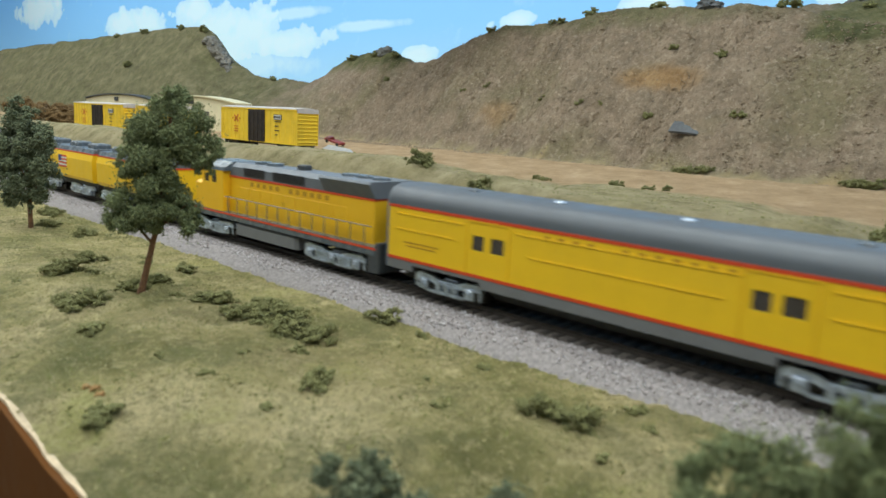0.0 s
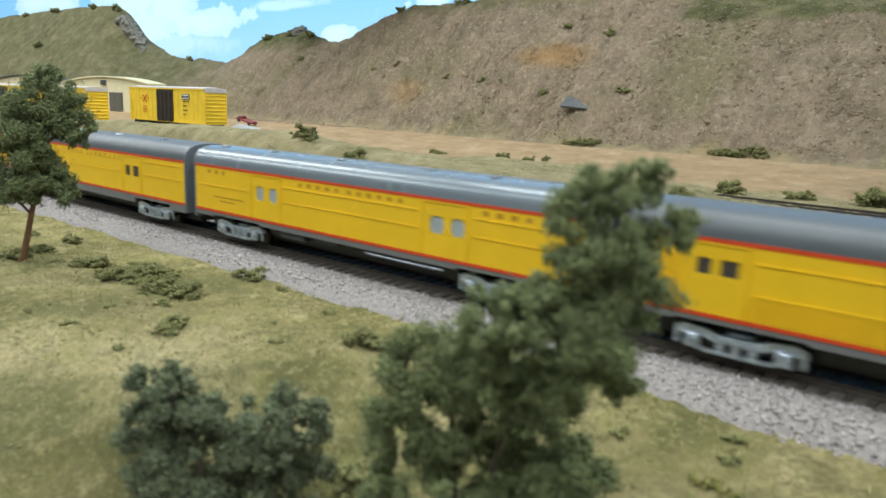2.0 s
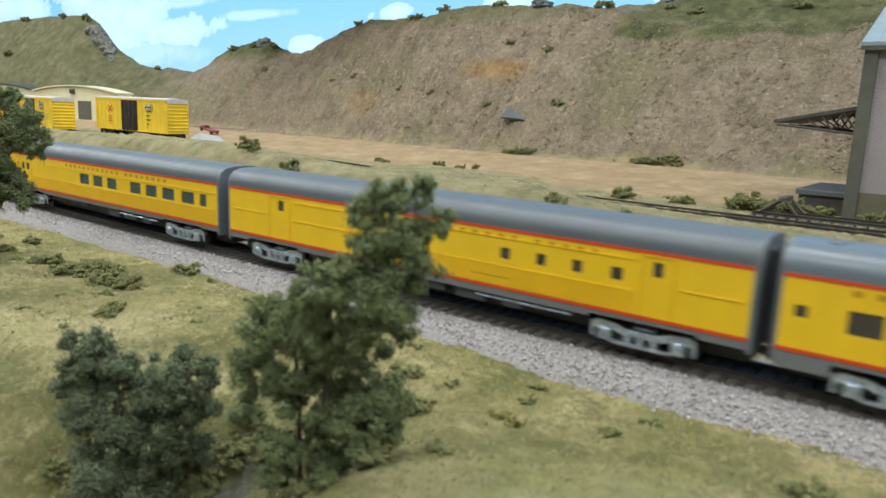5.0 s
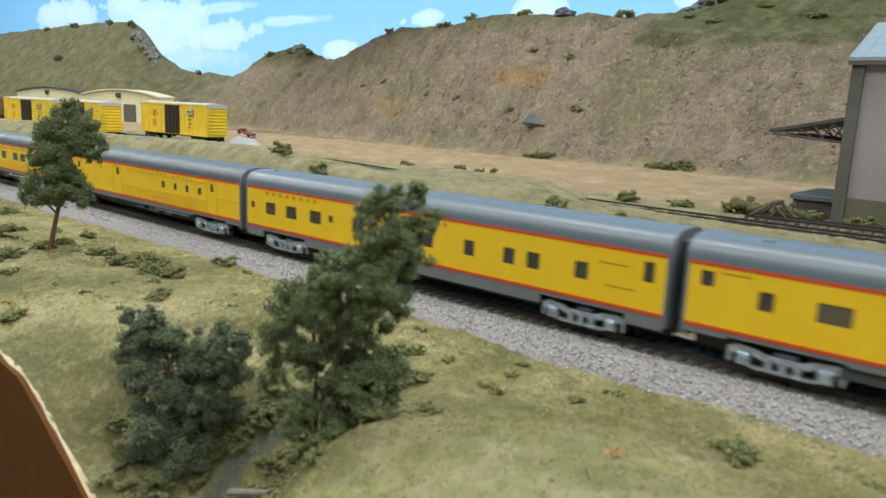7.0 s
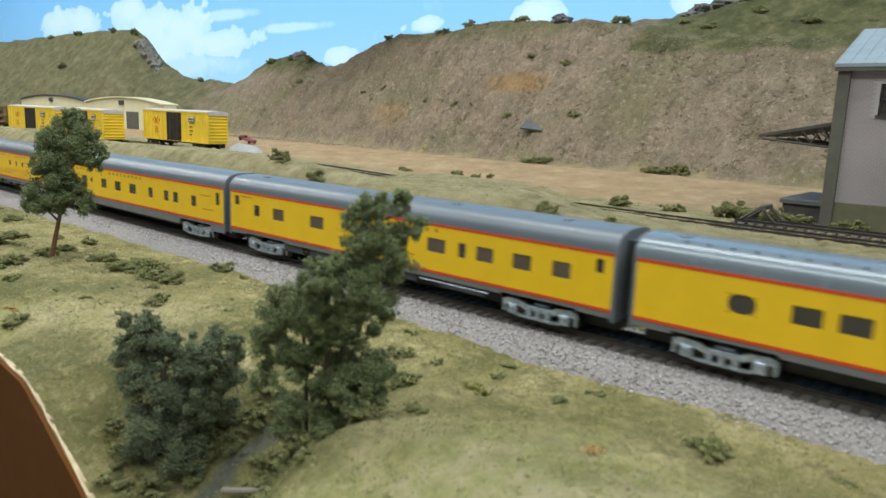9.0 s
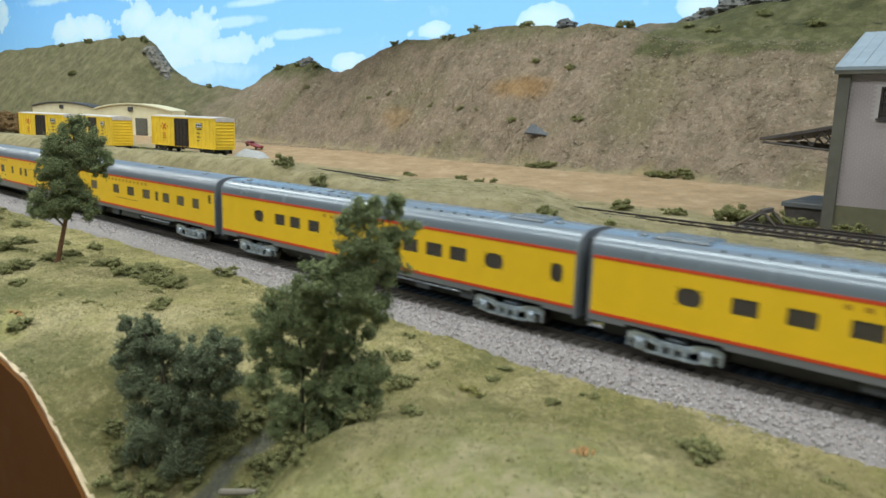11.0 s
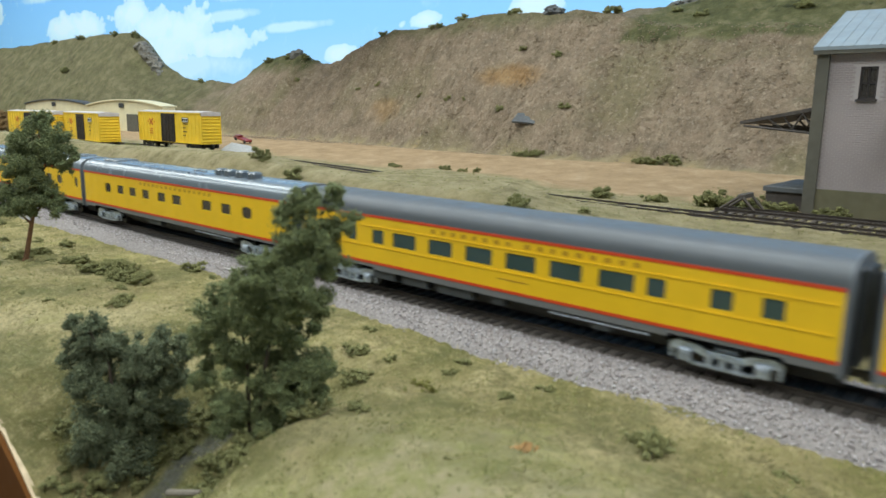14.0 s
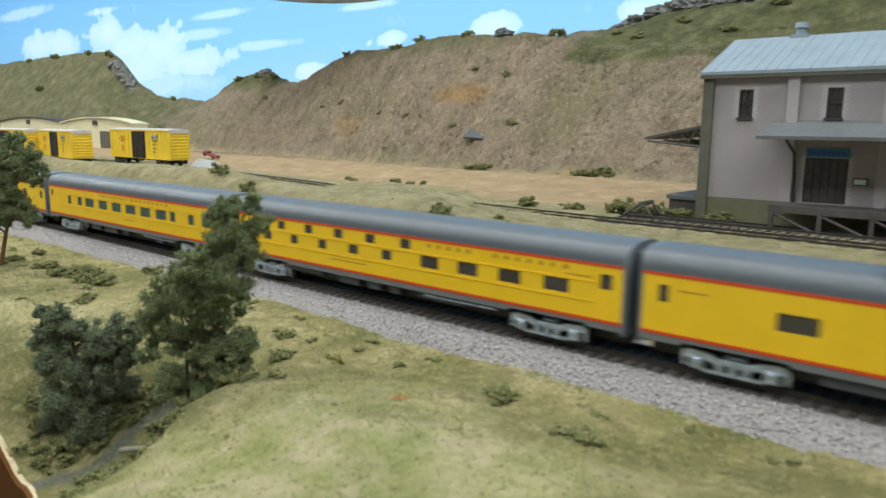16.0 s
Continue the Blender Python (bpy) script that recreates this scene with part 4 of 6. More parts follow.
CARS[1] = passenger_car(1, 0.086, 0.339, rects([(142, 149), (153, 160.5), (267, 273.5), (277, 284.5)], 0.0268, 0.0336), "yellow baggage car with grey roof and paired door windows",
                        doors=mm((139, 163), (264, 287.5)), belts=[(0.091, 0.136, 0.0375), (0.091, 0.132, 0.0300), (0.166, 0.264, 0.0375), (0.174, 0.258, 0.0285), (0.291, 0.336, 0.0375), (0.291, 0.336, 0.0290)],
                        vents=(0.130, 0.179, 0.236, 0.295), round_vents=(0.179, 0.236), skirt=0.0098, letters=mm((182, 208), (218, 260)), names=[(0.097, 0.121, 0.0235), (0.099, 0.119, 0.0218)], boxes=[(0.158, 0.178, 0.0100)])
CARS[2] = passenger_car(2, 0.0430, 0.304, rects([(102, 108.5), (113, 120), (227, 235), (239, 246.5)], 0.0258, 0.0338, True), "yellow baggage car with grey roof and oval door windows",
                        doors=mm((98, 123), (223, 248)), belts=[(0.046, 0.095, 0.0300), (0.125, 0.220, 0.0352), (0.125, 0.220, 0.0275), (0.251, 0.301, 0.0352), (0.251, 0.301, 0.0275)],
                        vents=(0.056, 0.101, 0.156, 0.215, 0.252, 0.294), glass=(GLASS_PALE, "pale frosted window pane"), letters=mm((56, 74), (138, 170), (174, 208), (256, 282)), names=[(0.062, 0.090, 0.0235), (0.068, 0.082, 0.0212)], skirt=0.0118, roof_paint=ROOF_GLOSS, boxes=[(0.12, 0.14, 0.0082), (0.148, 0.166, 0.0095)])
CARS[3] = passenger_car(3, 0.0130, 0.3062, rects([(37, 42), (45, 51)], 0.0292, 0.0348) + rects([(135, 149), (155, 168.5), (175, 188), (206, 219.5), (226, 239.5), (246, 260), (268, 282), (288, 295)], 0.0260, 0.0336),
                        "yellow combine car with green-tinted windows and grey roof", doors=mm((33, 54)), belts=[(0.056, 0.304, 0.0352), (0.056, 0.304, 0.0247)], ribs=[(0.015, 0.031, 0.017, 0.035), (0.056, 0.304, 0.0170, 0.0240)],
                        glass=(GLASS_GREEN, "green-tinted window pane"), letters=mm((114, 192), (200, 250)), skirt=0.0120, boxes=[(0.118, 0.142, 0.0098), (0.172, 0.188, 0.0065), (0.193, 0.209, 0.0070), (0.218, 0.228, 0.0068)])
CARS[4] = passenger_car(4, 0.0100, 0.3082, rects([(54, 59), (128, 133), (272, 276)], 0.0318, 0.0376) + rects([(203, 208), (221, 225.5), (238, 242.5), (255, 260)], 0.0282, 0.0332), "yellow baggage dormitory car with small windows and grey roof",
                        doors=mm((47, 64), (123, 138), (268, 280)), belts=[(0.014, 0.044, 0.0290), (0.067, 0.120, 0.0375), (0.067, 0.120, 0.0275), (0.141, 0.265, 0.0375), (0.141, 0.265, 0.0250), (0.283, 0.306, 0.0285)],
                        ribs=[(0.141, 0.265, 0.0168, 0.0235)], letters=mm((148, 212), (220, 248)), names=[(0.188, 0.208, 0.0195)], boxes=[(0.157, 0.172, 0.0075), (0.178, 0.195, 0.0068), (0.204, 0.214, 0.0070)])
CARS[5] = passenger_car(5, 0.0090, 0.3082, rects([(13.5, 17.5), (93, 97)], 0.0270, 0.0312) + rects([(29.5, 40), (51, 62), (75, 86), (114, 124.5), (140, 151), (166, 178), (199, 206), (224, 231), (238, 245.5), (264.5, 271.5)], 0.0242, 0.0322) + rects([(298, 303)], 0.0285, 0.0375),
                        "yellow sleeping car with square windows and deep grey skirt", vents=(0.021,), skirt=0.0085, letters=mm((30, 80), (130, 190)), names=[(0.277, 0.291, 0.0335), (0.281, 0.295, 0.0235)], roof_paint=ROOF_SEMI, trusses=False)
CARS[6] = passenger_car(6, 0.0090, 0.3088, rects([(14, 19.5), (300, 304)], 0.0318, 0.0382) + rects([(37, 43), (58, 70), (97, 110), (142, 154), (169, 182), (197, 210), (219, 224), (231, 242), (254, 265), (277, 287)], 0.0260, 0.0336), "yellow dining car with wide brown-curtained windows",
                        vents=(0.034, 0.206, 0.276), glass=(GLASS_BROWN, "window pane with a brown blind"), letters=mm((134, 206),), names=[(0.148, 0.188, 0.0222), (0.022, 0.034, 0.0378)], skirt=0.0118, roof_paint=ROOF_SEMI, boxes=[(0.068, 0.088, 0.0068), (0.094, 0.114, 0.0065), (0.136, 0.148, 0.0065), (0.154, 0.188, 0.0072), (0.206, 0.236, 0.0075)])
CARS[7] = passenger_car(7, 0.0110, 0.3086, rects([(51, 62), (255, 267)], 0.0258, 0.0338, True) + rects([(295, 302)], 0.0255, 0.0345, True) + rects([(75, 86), (91.5, 102.5), (111, 122), (196, 208), (214, 226), (231.5, 243)], 0.0262, 0.0335),
                        "yellow lounge car with oval end windows and ribbed grey roof", vents=(0.026, 0.118, 0.130, 0.140, 0.290, 0.17), roof_ribs=(0.03, 0.25), plates=mm((262, 284)), letters=mm((126, 192),), roof_paint=ROOF_GLOSS, boxes=[(0.11, 0.135, 0.0085), (0.15, 0.16, 0.0065), (0.206, 0.216, 0.0065), (0.238, 0.248, 0.0068)])
CARS[8] = passenger_car(8, 0.0090, 0.3088, rects([(49, 60), (254, 265.5)], 0.0262, 0.0340, True) + rects([(296, 303.5)], 0.0262, 0.0345, True) + rects([(72, 82.5), (93, 104), (115, 126), (140, 151.5), (162, 174.5), (204, 216), (229, 240.5)], 0.0268, 0.0336),
                        "yellow lounge car with oval windows and roof equipment", vents=(0.026, 0.177, 0.187), roof_ribs=(0.065, 0.2), plates=mm((32, 58)), humps=mm((209, 216), (221, 229), (235, 243), (249, 257)), letters=mm((112, 216),), roof_paint=ROOF_GLOSS, boxes=[(0.12, 0.14, 0.0075), (0.215, 0.24, 0.0075)])
CARS[9] = passenger_car(9, 0.0115, 0.3055, rects([(15, 20)], 0.0318, 0.0372) + rects([(52, 59), (72, 81), (88, 105), (114, 130), (138.5, 155), (163, 180), (187.5, 204), (212, 228.5), (234, 242), (260, 268.5), (279, 287)], 0.0262, 0.0338),
                        "yellow coach with a long row of green-tinted windows", belts=[(0.022, 0.303, 0.0355), (0.022, 0.303, 0.0245)], glass=(GLASS_GREEN, "green-tinted window pane"), letters=mm((116, 164), (174, 232)), names=[(0.159, 0.176, 0.0205)], boxes=[(0.070, 0.088, 0.0068), (0.094, 0.112, 0.0068), (0.119, 0.142, 0.0066), (0.154, 0.162, 0.0075), (0.209, 0.218, 0.0068)])
CARS[10] = passenger_car(10, 0.0090, 0.3072, rects([(33, 41), (61, 68.5), (88.5, 96), (116, 124), (143.5, 151.5), (171.5, 179.5)], 0.0342, 0.0396) + rects([(20, 28), (46, 54), (74, 81.5), (101.5, 109), (129, 137.5), (157, 165)], 0.0260, 0.0316) + rects([(187, 200), (213, 226.5), (239.5, 253), (266, 280)], 0.0254, 0.0320) + rects([(296, 302)], 0.0300, 0.0370),
                         "yellow duplex sleeping car with two staggered rows of windows", belts=[(0.010, 0.294, 0.0329), (0.010, 0.294, 0.0238)], letters=mm((192, 224), (236, 280)), names=[(0.114, 0.144, 0.0205), (0.011, 0.019, 0.0330), (0.278, 0.292, 0.0345)], boxes=[(0.064, 0.104, 0.0085), (0.119, 0.136, 0.0068), (0.144, 0.154, 0.0068), (0.162, 0.17, 0.0068), (0.184, 0.216, 0.0080)])
CARS[11] = passenger_car(11, 0.0080, 0.306, rects([(15, 19.5)], 0.0290, 0.0365) + rects([(63, 78.5), (230, 248)], 0.0252, 0.0325) + rects([(270, 280)], 0.0262, 0.0335), "yellow dome car with a grey glazed dome", dome=(0.098, 0.19), letters=mm((100, 200),), names=[(0.024, 0.036, 0.0345)], boxes=[(0.08, 0.11, 0.0068), (0.15, 0.2, 0.0068)])


def diesel(x0, x1):
    """A six-axle hood unit, nose towards x0."""
    unit = rolling("diesel_locomotive", pose(0, TRACK_Y, RAIL_Z), "yellow and grey diesel locomotive with handrails and flared radiators", "locomotive")
    deck = 0.0168
    s = Shape().box(x0 + 0.006, x1 - 0.004, -0.0172, 0.0172, 0.0128, deck - 0.0012)
    part("frame", s.mesh("frame", GREY), unit, "grey frame and walkway")
    s = Shape().box(x0 + 0.006, x1 - 0.004, -0.0174, 0.0174, deck - 0.0011, deck)
    part("stripe", s.mesh("stripe", RED), unit, "red sill stripe")
    part("walkway", Shape().box(x0 + 0.0062, x1 - 0.0042, -0.0171, 0.0171, deck, deck + 0.0004).mesh("walkway", GREY), unit, "grey walkway plate")
    hood0 = x0 + 0.062
    part("hood", Shape().box(hood0, x1 - 0.012, -0.0118, 0.0118, deck, 0.0408, 0, 0.0006).mesh("hood", YELLOW_LOCO), unit, "yellow long hood")
    part("stripe", Shape().box(hood0, x1 - 0.0118, -0.0121, 0.0121, 0.0400, 0.0412).mesh("stripe", RED), unit, "red stripe below the grey hood top")
    top = Shape().extrude_x([(-0.0118, 0.0412), (0.0118, 0.0412), (0.0118, 0.0470), (0.0085, 0.0497), (-0.0085, 0.0497), (-0.0118, 0.0470)], hood0, x1 - 0.055)
    top.extrude_x([(-0.0120, 0.0412), (0.0120, 0.0412), (0.0165, 0.0490), (0.0155, 0.0502), (-0.0155, 0.0502), (-0.0165, 0.0490)], x1 - 0.055, x1 - 0.011)
    part("hood_top", top.mesh("hood_top", HOOD), unit, "dark grey hood top with flared radiators")
    for a, b in ((hood0 + 0.018, hood0 + 0.042), (hood0 + 0.052, hood0 + 0.085), (x1 - 0.052, x1 - 0.016)):
        g = Shape()
        for i in range(7):
            z = 0.0424 + i * 0.00075
            for side in (-1, 1):
                shift = 0.0026 if a > x1 - 0.06 else 0
                g.box(a, b, *sorted((side * (0.0119 + shift * i / 6), side * (0.0124 + shift * i / 6))), z, z + 0.0004)
        part("grille", g.mesh("grille", BLACK), unit, "dark air grille")
    for x in (hood0 + 0.022, hood0 + 0.036, x1 - 0.047, x1 - 0.034, x1 - 0.021):
        part("roof_fan", Shape().tube((x, 0, 0.0494), (x, 0, 0.0514), 0.0056, 0.0052, 18).mesh("roof_fan", GREY, smooth=True), unit, "round radiator fan housing")
    for i in range(9):
        x = hood0 + 0.014 + i * 0.0125
        for side in (-1, 1):
            part("hood_door", Shape().box(x, x + 0.0112, *sorted((side * 0.0117, side * 0.0121)), deck + 0.002, 0.0345, 0, 0.0002).mesh("hood_door", YELLOW_LOCO), unit)
    part("exhaust_stack", Shape().box(hood0 + 0.064, hood0 + 0.072, -0.003, 0.003, 0.0495, 0.0528, 0, 0.0006).mesh("exhaust_stack", GREY_DARK), unit)
    cab = Shape()
    holes = [(x0 + 0.037, x0 + 0.043, 0.0355, 0.0410, False), (x0 + 0.047, x0 + 0.053, 0.0355, 0.0410, False)]
    for side in (-1, 1):
        wall_with_holes(cab, x0 + 0.034, hood0, deck, 0.0440, side * 0.0168, holes, -side * 0.0008)
    cab.box(x0 + 0.034, x0 + 0.0346, -0.0168, 0.0168, deck, 0.0440).box(hood0 - 0.0006, hood0, -0.0168, 0.0168, deck, 0.0440)
    part("cab", cab.mesh("cab", YELLOW_LOCO), unit, "yellow cab")
    for h in holes:
        pane(unit, h, -0.0162), pane(unit, h, 0.0162)
    part("cab_roof", Shape().extrude_x([(-0.0170, 0.0440), (0.0170, 0.0440), (0.0165, 0.0462), (0.0105, 0.0500), (-0.0105, 0.0500), (-0.0165, 0.0462)], x0 + 0.032, hood0 + 0.002).mesh("cab_roof", GREY), unit, "grey cab roof")
    part("nose", Shape().box(x0 + 0.013, x0 + 0.034, -0.0118, 0.0118, deck, 0.0345, 0, 0.002).mesh("nose", YELLOW_LOCO), unit, "yellow low nose")
    part("fuel_tank", Shape().box((x0 + x1) / 2 - 0.036, (x0 + x1) / 2 + 0.034, -0.0158, 0.0158, 0.0040, 0.0128, 0, 0.002).mesh("fuel_tank", SKIRT), unit, "grey fuel tank")
    part("step", Shape().box(x1 - 0.010, x1 - 0.003, -0.0170, 0.0170, 0.0035, 0.0168).box(x1 - 0.004, x1 - 0.001, -0.0170, 0.0170, 0.0040, 0.0195).mesh("step", GREY_DARK), unit, "dark pilot and steps")
    part("step", Shape().box(x0 + 0.003, x0 + 0.010, -0.0170, 0.0170, 0.0035, 0.0168).mesh("step", GREY_DARK), unit, "dark pilot and steps")
    for side in (-1, 1):
        y = side * 0.0166
        rail = Shape().tube((hood0 + 0.002, y, 0.0275), (x1 - 0.008, y, 0.0275), 0.0003, None, 6)
        for i in range(13):
            x = hood0 + 0.006 + i * (x1 - hood0 - 0.02) / 12
            rail.tube((x, y, deck - 0.001), (x, y, 0.0275), 0.0003, None, 6)
        part("handrail", rail.mesh("handrail", GREY), unit, "thin grey handrail with stanchions")
    lt = Shape()
    for i in range(12):
        if i != 5:
            x = hood0 + 0.026 + i * 0.0072
            for side in (-1, 1):
                lt.box(x, x + 0.0034, *sorted((side * 0.0117, side * 0.01195)), 0.0360, 0.0388)
    for side in (-1, 1):
        lt.box(hood0 + 0.058, hood0 + 0.067, *sorted((side * 0.0117, side * 0.01195)), 0.0268, 0.0300)
    part("lettering", lt.mesh("lettering", LETTER), unit, "row of dull red letter marks")
    add_truck(unit, x0 + 0.044, 3), add_truck(unit, x1 - 0.042, 3)
    coupler(unit, x0 + 0.004, -1), coupler(unit, x1 - 0.002, 1)
    return unit


def tender(x0, x1, flag):
    """A yellow auxiliary water tender with rounded sides and a grey deck."""
    t = rolling("water_tender", pose(0, TRACK_Y, RAIL_Z), "yellow water tender with grey top" + (" and a painted flag" if flag else ""), "tender", "water tenders")
    prof = [(-0.0158, 0.0142), (0.0158, 0.0142), (0.0172, 0.0170), (0.0174, 0.0330), (0.0158, 0.0388), (-0.0158, 0.0388), (-0.0174, 0.0330), (-0.0172, 0.0170)]
    part("tank", Shape().extrude_x(prof, x0 + 0.003, x1 - 0.003).mesh("tank", YELLOW), t, "yellow rounded tank")
    part("stripe", Shape().extrude_x([(-0.0160, 0.0384), (0.0160, 0.0384), (0.0160, 0.0396), (-0.0160, 0.0396)], x0 + 0.0025, x1 - 0.0025).mesh("stripe", RED), t)
    part("deck", Shape().extrude_x([(-0.0158, 0.0396), (0.0158, 0.0396), (0.0140, 0.0432), (-0.0140, 0.0432)], x0 + 0.003, x1 - 0.003).mesh("deck", GREY), t, "grey upper deck")
    for x in (x0 + 0.02, (x0 + x1) / 2, x1 - 0.03):
        part("hatch", Shape().box(x - 0.010, x + 0.010, -0.007, 0.007, 0.0430, 0.0475, 0, 0.0012).mesh("hatch", GREY), t, "grey roof hatch")
    part("underframe", Shape().box(x0 + 0.003, x1 - 0.003, -0.012, 0.012, 0.0085, 0.0143).mesh("underframe", BLACK), t)
    add_truck(t, x0 + 0.034, 3), add_truck(t, x1 - 0.034, 3)
    coupler(t, x0 + 0.002, -1), coupler(t, x1 - 0.002, 1)
    if flag:
        f = Shape()
        fx = x1 - 0.085
        for i in range(7):
            z = 0.0235 + i * 0.0016
            f.box(fx, fx + 0.020, -0.0178, -0.0172, z, z + 0.0016, 0 if i % 2 == 0 else 1)
        f.box(fx, fx + 0.008, -0.01795, -0.0172, 0.0290, 0.0347, 2)
        part("flag", f.mesh("flag", RED, WHITE, BLUE), t, "painted striped flag with a blue corner")
    return t


def steam_tender(x0, x1):
    t = rolling("steam_tender", pose(0, TRACK_Y, RAIL_Z), "black steam locomotive tender with rounded top", "tender")
    part("tank", Shape().extrude_x([(-0.0165, 0.0130), (0.0165, 0.0130), (0.0172, 0.0160), (0.0172, 0.0420), (0.0130, 0.0465), (-0.0130, 0.0465), (-0.0172, 0.0420), (-0.0172, 0.0160)], x0, x1).mesh("tank", BLACK), t, "black riveted tank")
    part("coal_bunker", Shape().box(x0 + 0.008, x0 + 0.065, -0.0125, 0.0125, 0.0455, 0.0505, 0, 0.003).mesh("coal_bunker", BLACK), t)
    part("underframe", Shape().box(x0 + 0.002, x1 - 0.002, -0.013, 0.013, 0.0085, 0.0131).mesh("underframe", BLACK), t)
    add_truck(t, x0 + 0.035, 3), add_truck(t, x1 - 0.035, 3)
    coupler(t, x1 - 0.002, 1)
    return t


CARS[0] = diesel(0.166, 0.388)
TENDER_B = tender(0.318, 0.468, False)
TENDER_A = tender(0.162, 0.313, True)
STEAM = steam_tender(0.002, 0.157)


# ---- trees and bushes ----
def foliage(clusters, per_area, size, material, seed, squash=1.0, lumps=9):
    """Foam leaves: small jagged flakes round many little lumps, which cling to a few large masses."""
    rng = np.random.default_rng(seed)
    centres, sizes = [], []
    lumps = lumps * 2
    for cx, cy, cz, r in clusters:
        n = int(2.1 * per_area * (r / 0.01) ** 2)
        o = rng.normal(size=(lumps, 3))
        o *= (rng.uniform(0.35, 1.05, lumps) / np.linalg.norm(o, axis=1))[:, None] * r
        lr = r * rng.uniform(0.13, 0.40, lumps)
        pick = rng.choice(lumps, n, p=lr ** 2 / (lr ** 2).sum())
        d = rng.normal(size=(n, 3))
        d /= np.linalg.norm(d, axis=1)[:, None]
        p = o[pick] + d * (lr[pick] * rng.uniform(0.15, 1.12, n) ** 0.6)[:, None]
        p[:, 2] *= squash
        stray = rng.uniform(size=n) < 0.16
        p[stray] *= rng.uniform(1.05, 1.4, (stray.sum(), 1))
        sizes.append(0.78 * size * rng.uniform(0.4, 1.25, n) * np.where(stray, 0.7, 1.0))
        centres.append(np.array([cx, cy, cz]) + p)
    return crumbs("crown", np.vstack(centres), np.concatenate(sizes), material, rng, flakes=True)


def tree(label, base, bends, limbs, clusters, material, seed, width, per_area=330, size=0.0017, lumps=12, bark=None):
    t = empty("tree", pose(0, 0, 0), label, "tree")
    s = Shape()
    pts = [Vector(base)] + [Vector(b) for b in bends]
    for i, (a, b) in enumerate(zip(pts, pts[1:])):
        s.tube(a, b, width * (1 - 0.7 * i / len(pts)), width * (1 - 0.7 * (i + 1) / len(pts)), 9)
    for a, b in limbs:
        s.tube(a, b, width * 0.45, width * 0.16, 7)
    for k in range(4):
        w = k * 1.6 + 0.4
        s.tube(Vector(base) + Vector((0, 0, 0.003)), Vector(base) + Vector((width * 2.1 * math.cos(w), width * 2.1 * math.sin(w), -0.001)), width * 0.7, width * 0.2, 6)
    part("trunk", s.mesh("trunk", bark or BARK, smooth=True), t, "dark bare trunk" if bark else "reddish brown trunk")
    part("crown", foliage(clusters, per_area, size, material, seed, 1.0, lumps), t, "clumped foam foliage")
    return t


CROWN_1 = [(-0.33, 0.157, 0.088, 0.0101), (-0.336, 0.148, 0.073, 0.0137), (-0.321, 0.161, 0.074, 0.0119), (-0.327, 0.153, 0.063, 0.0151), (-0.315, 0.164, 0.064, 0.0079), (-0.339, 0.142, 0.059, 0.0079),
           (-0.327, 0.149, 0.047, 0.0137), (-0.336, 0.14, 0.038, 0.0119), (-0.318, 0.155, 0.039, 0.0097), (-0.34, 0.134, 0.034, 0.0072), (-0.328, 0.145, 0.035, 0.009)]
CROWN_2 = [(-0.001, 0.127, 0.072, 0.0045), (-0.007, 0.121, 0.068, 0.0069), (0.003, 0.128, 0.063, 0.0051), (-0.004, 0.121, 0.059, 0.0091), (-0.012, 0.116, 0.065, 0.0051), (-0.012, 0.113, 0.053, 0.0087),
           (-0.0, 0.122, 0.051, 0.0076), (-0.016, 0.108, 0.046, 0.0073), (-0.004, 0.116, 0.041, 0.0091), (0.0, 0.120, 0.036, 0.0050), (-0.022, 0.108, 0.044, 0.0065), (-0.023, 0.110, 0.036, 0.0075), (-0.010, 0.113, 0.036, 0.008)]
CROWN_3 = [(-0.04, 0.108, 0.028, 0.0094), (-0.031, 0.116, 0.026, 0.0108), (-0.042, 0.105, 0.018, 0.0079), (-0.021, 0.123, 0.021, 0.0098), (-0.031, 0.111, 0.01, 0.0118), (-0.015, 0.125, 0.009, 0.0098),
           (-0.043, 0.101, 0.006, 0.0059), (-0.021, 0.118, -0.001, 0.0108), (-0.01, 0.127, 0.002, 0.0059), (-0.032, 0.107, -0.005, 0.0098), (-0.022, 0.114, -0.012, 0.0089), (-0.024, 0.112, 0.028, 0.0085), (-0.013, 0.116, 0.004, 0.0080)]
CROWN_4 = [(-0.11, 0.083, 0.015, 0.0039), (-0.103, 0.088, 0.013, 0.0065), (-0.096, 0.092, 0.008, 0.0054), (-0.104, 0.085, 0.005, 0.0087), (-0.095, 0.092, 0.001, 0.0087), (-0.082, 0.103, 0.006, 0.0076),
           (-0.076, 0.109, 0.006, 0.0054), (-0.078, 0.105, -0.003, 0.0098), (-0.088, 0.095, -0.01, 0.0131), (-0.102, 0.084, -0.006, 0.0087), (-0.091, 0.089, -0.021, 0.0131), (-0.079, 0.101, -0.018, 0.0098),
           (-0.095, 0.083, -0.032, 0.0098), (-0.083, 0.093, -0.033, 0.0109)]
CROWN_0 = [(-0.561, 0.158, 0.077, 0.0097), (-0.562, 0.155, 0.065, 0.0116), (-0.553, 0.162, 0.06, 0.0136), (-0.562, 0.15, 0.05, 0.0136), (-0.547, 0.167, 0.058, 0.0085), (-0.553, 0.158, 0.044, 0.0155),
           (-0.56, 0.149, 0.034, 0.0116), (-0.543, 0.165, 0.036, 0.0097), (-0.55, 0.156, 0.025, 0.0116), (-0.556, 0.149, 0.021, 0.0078)]

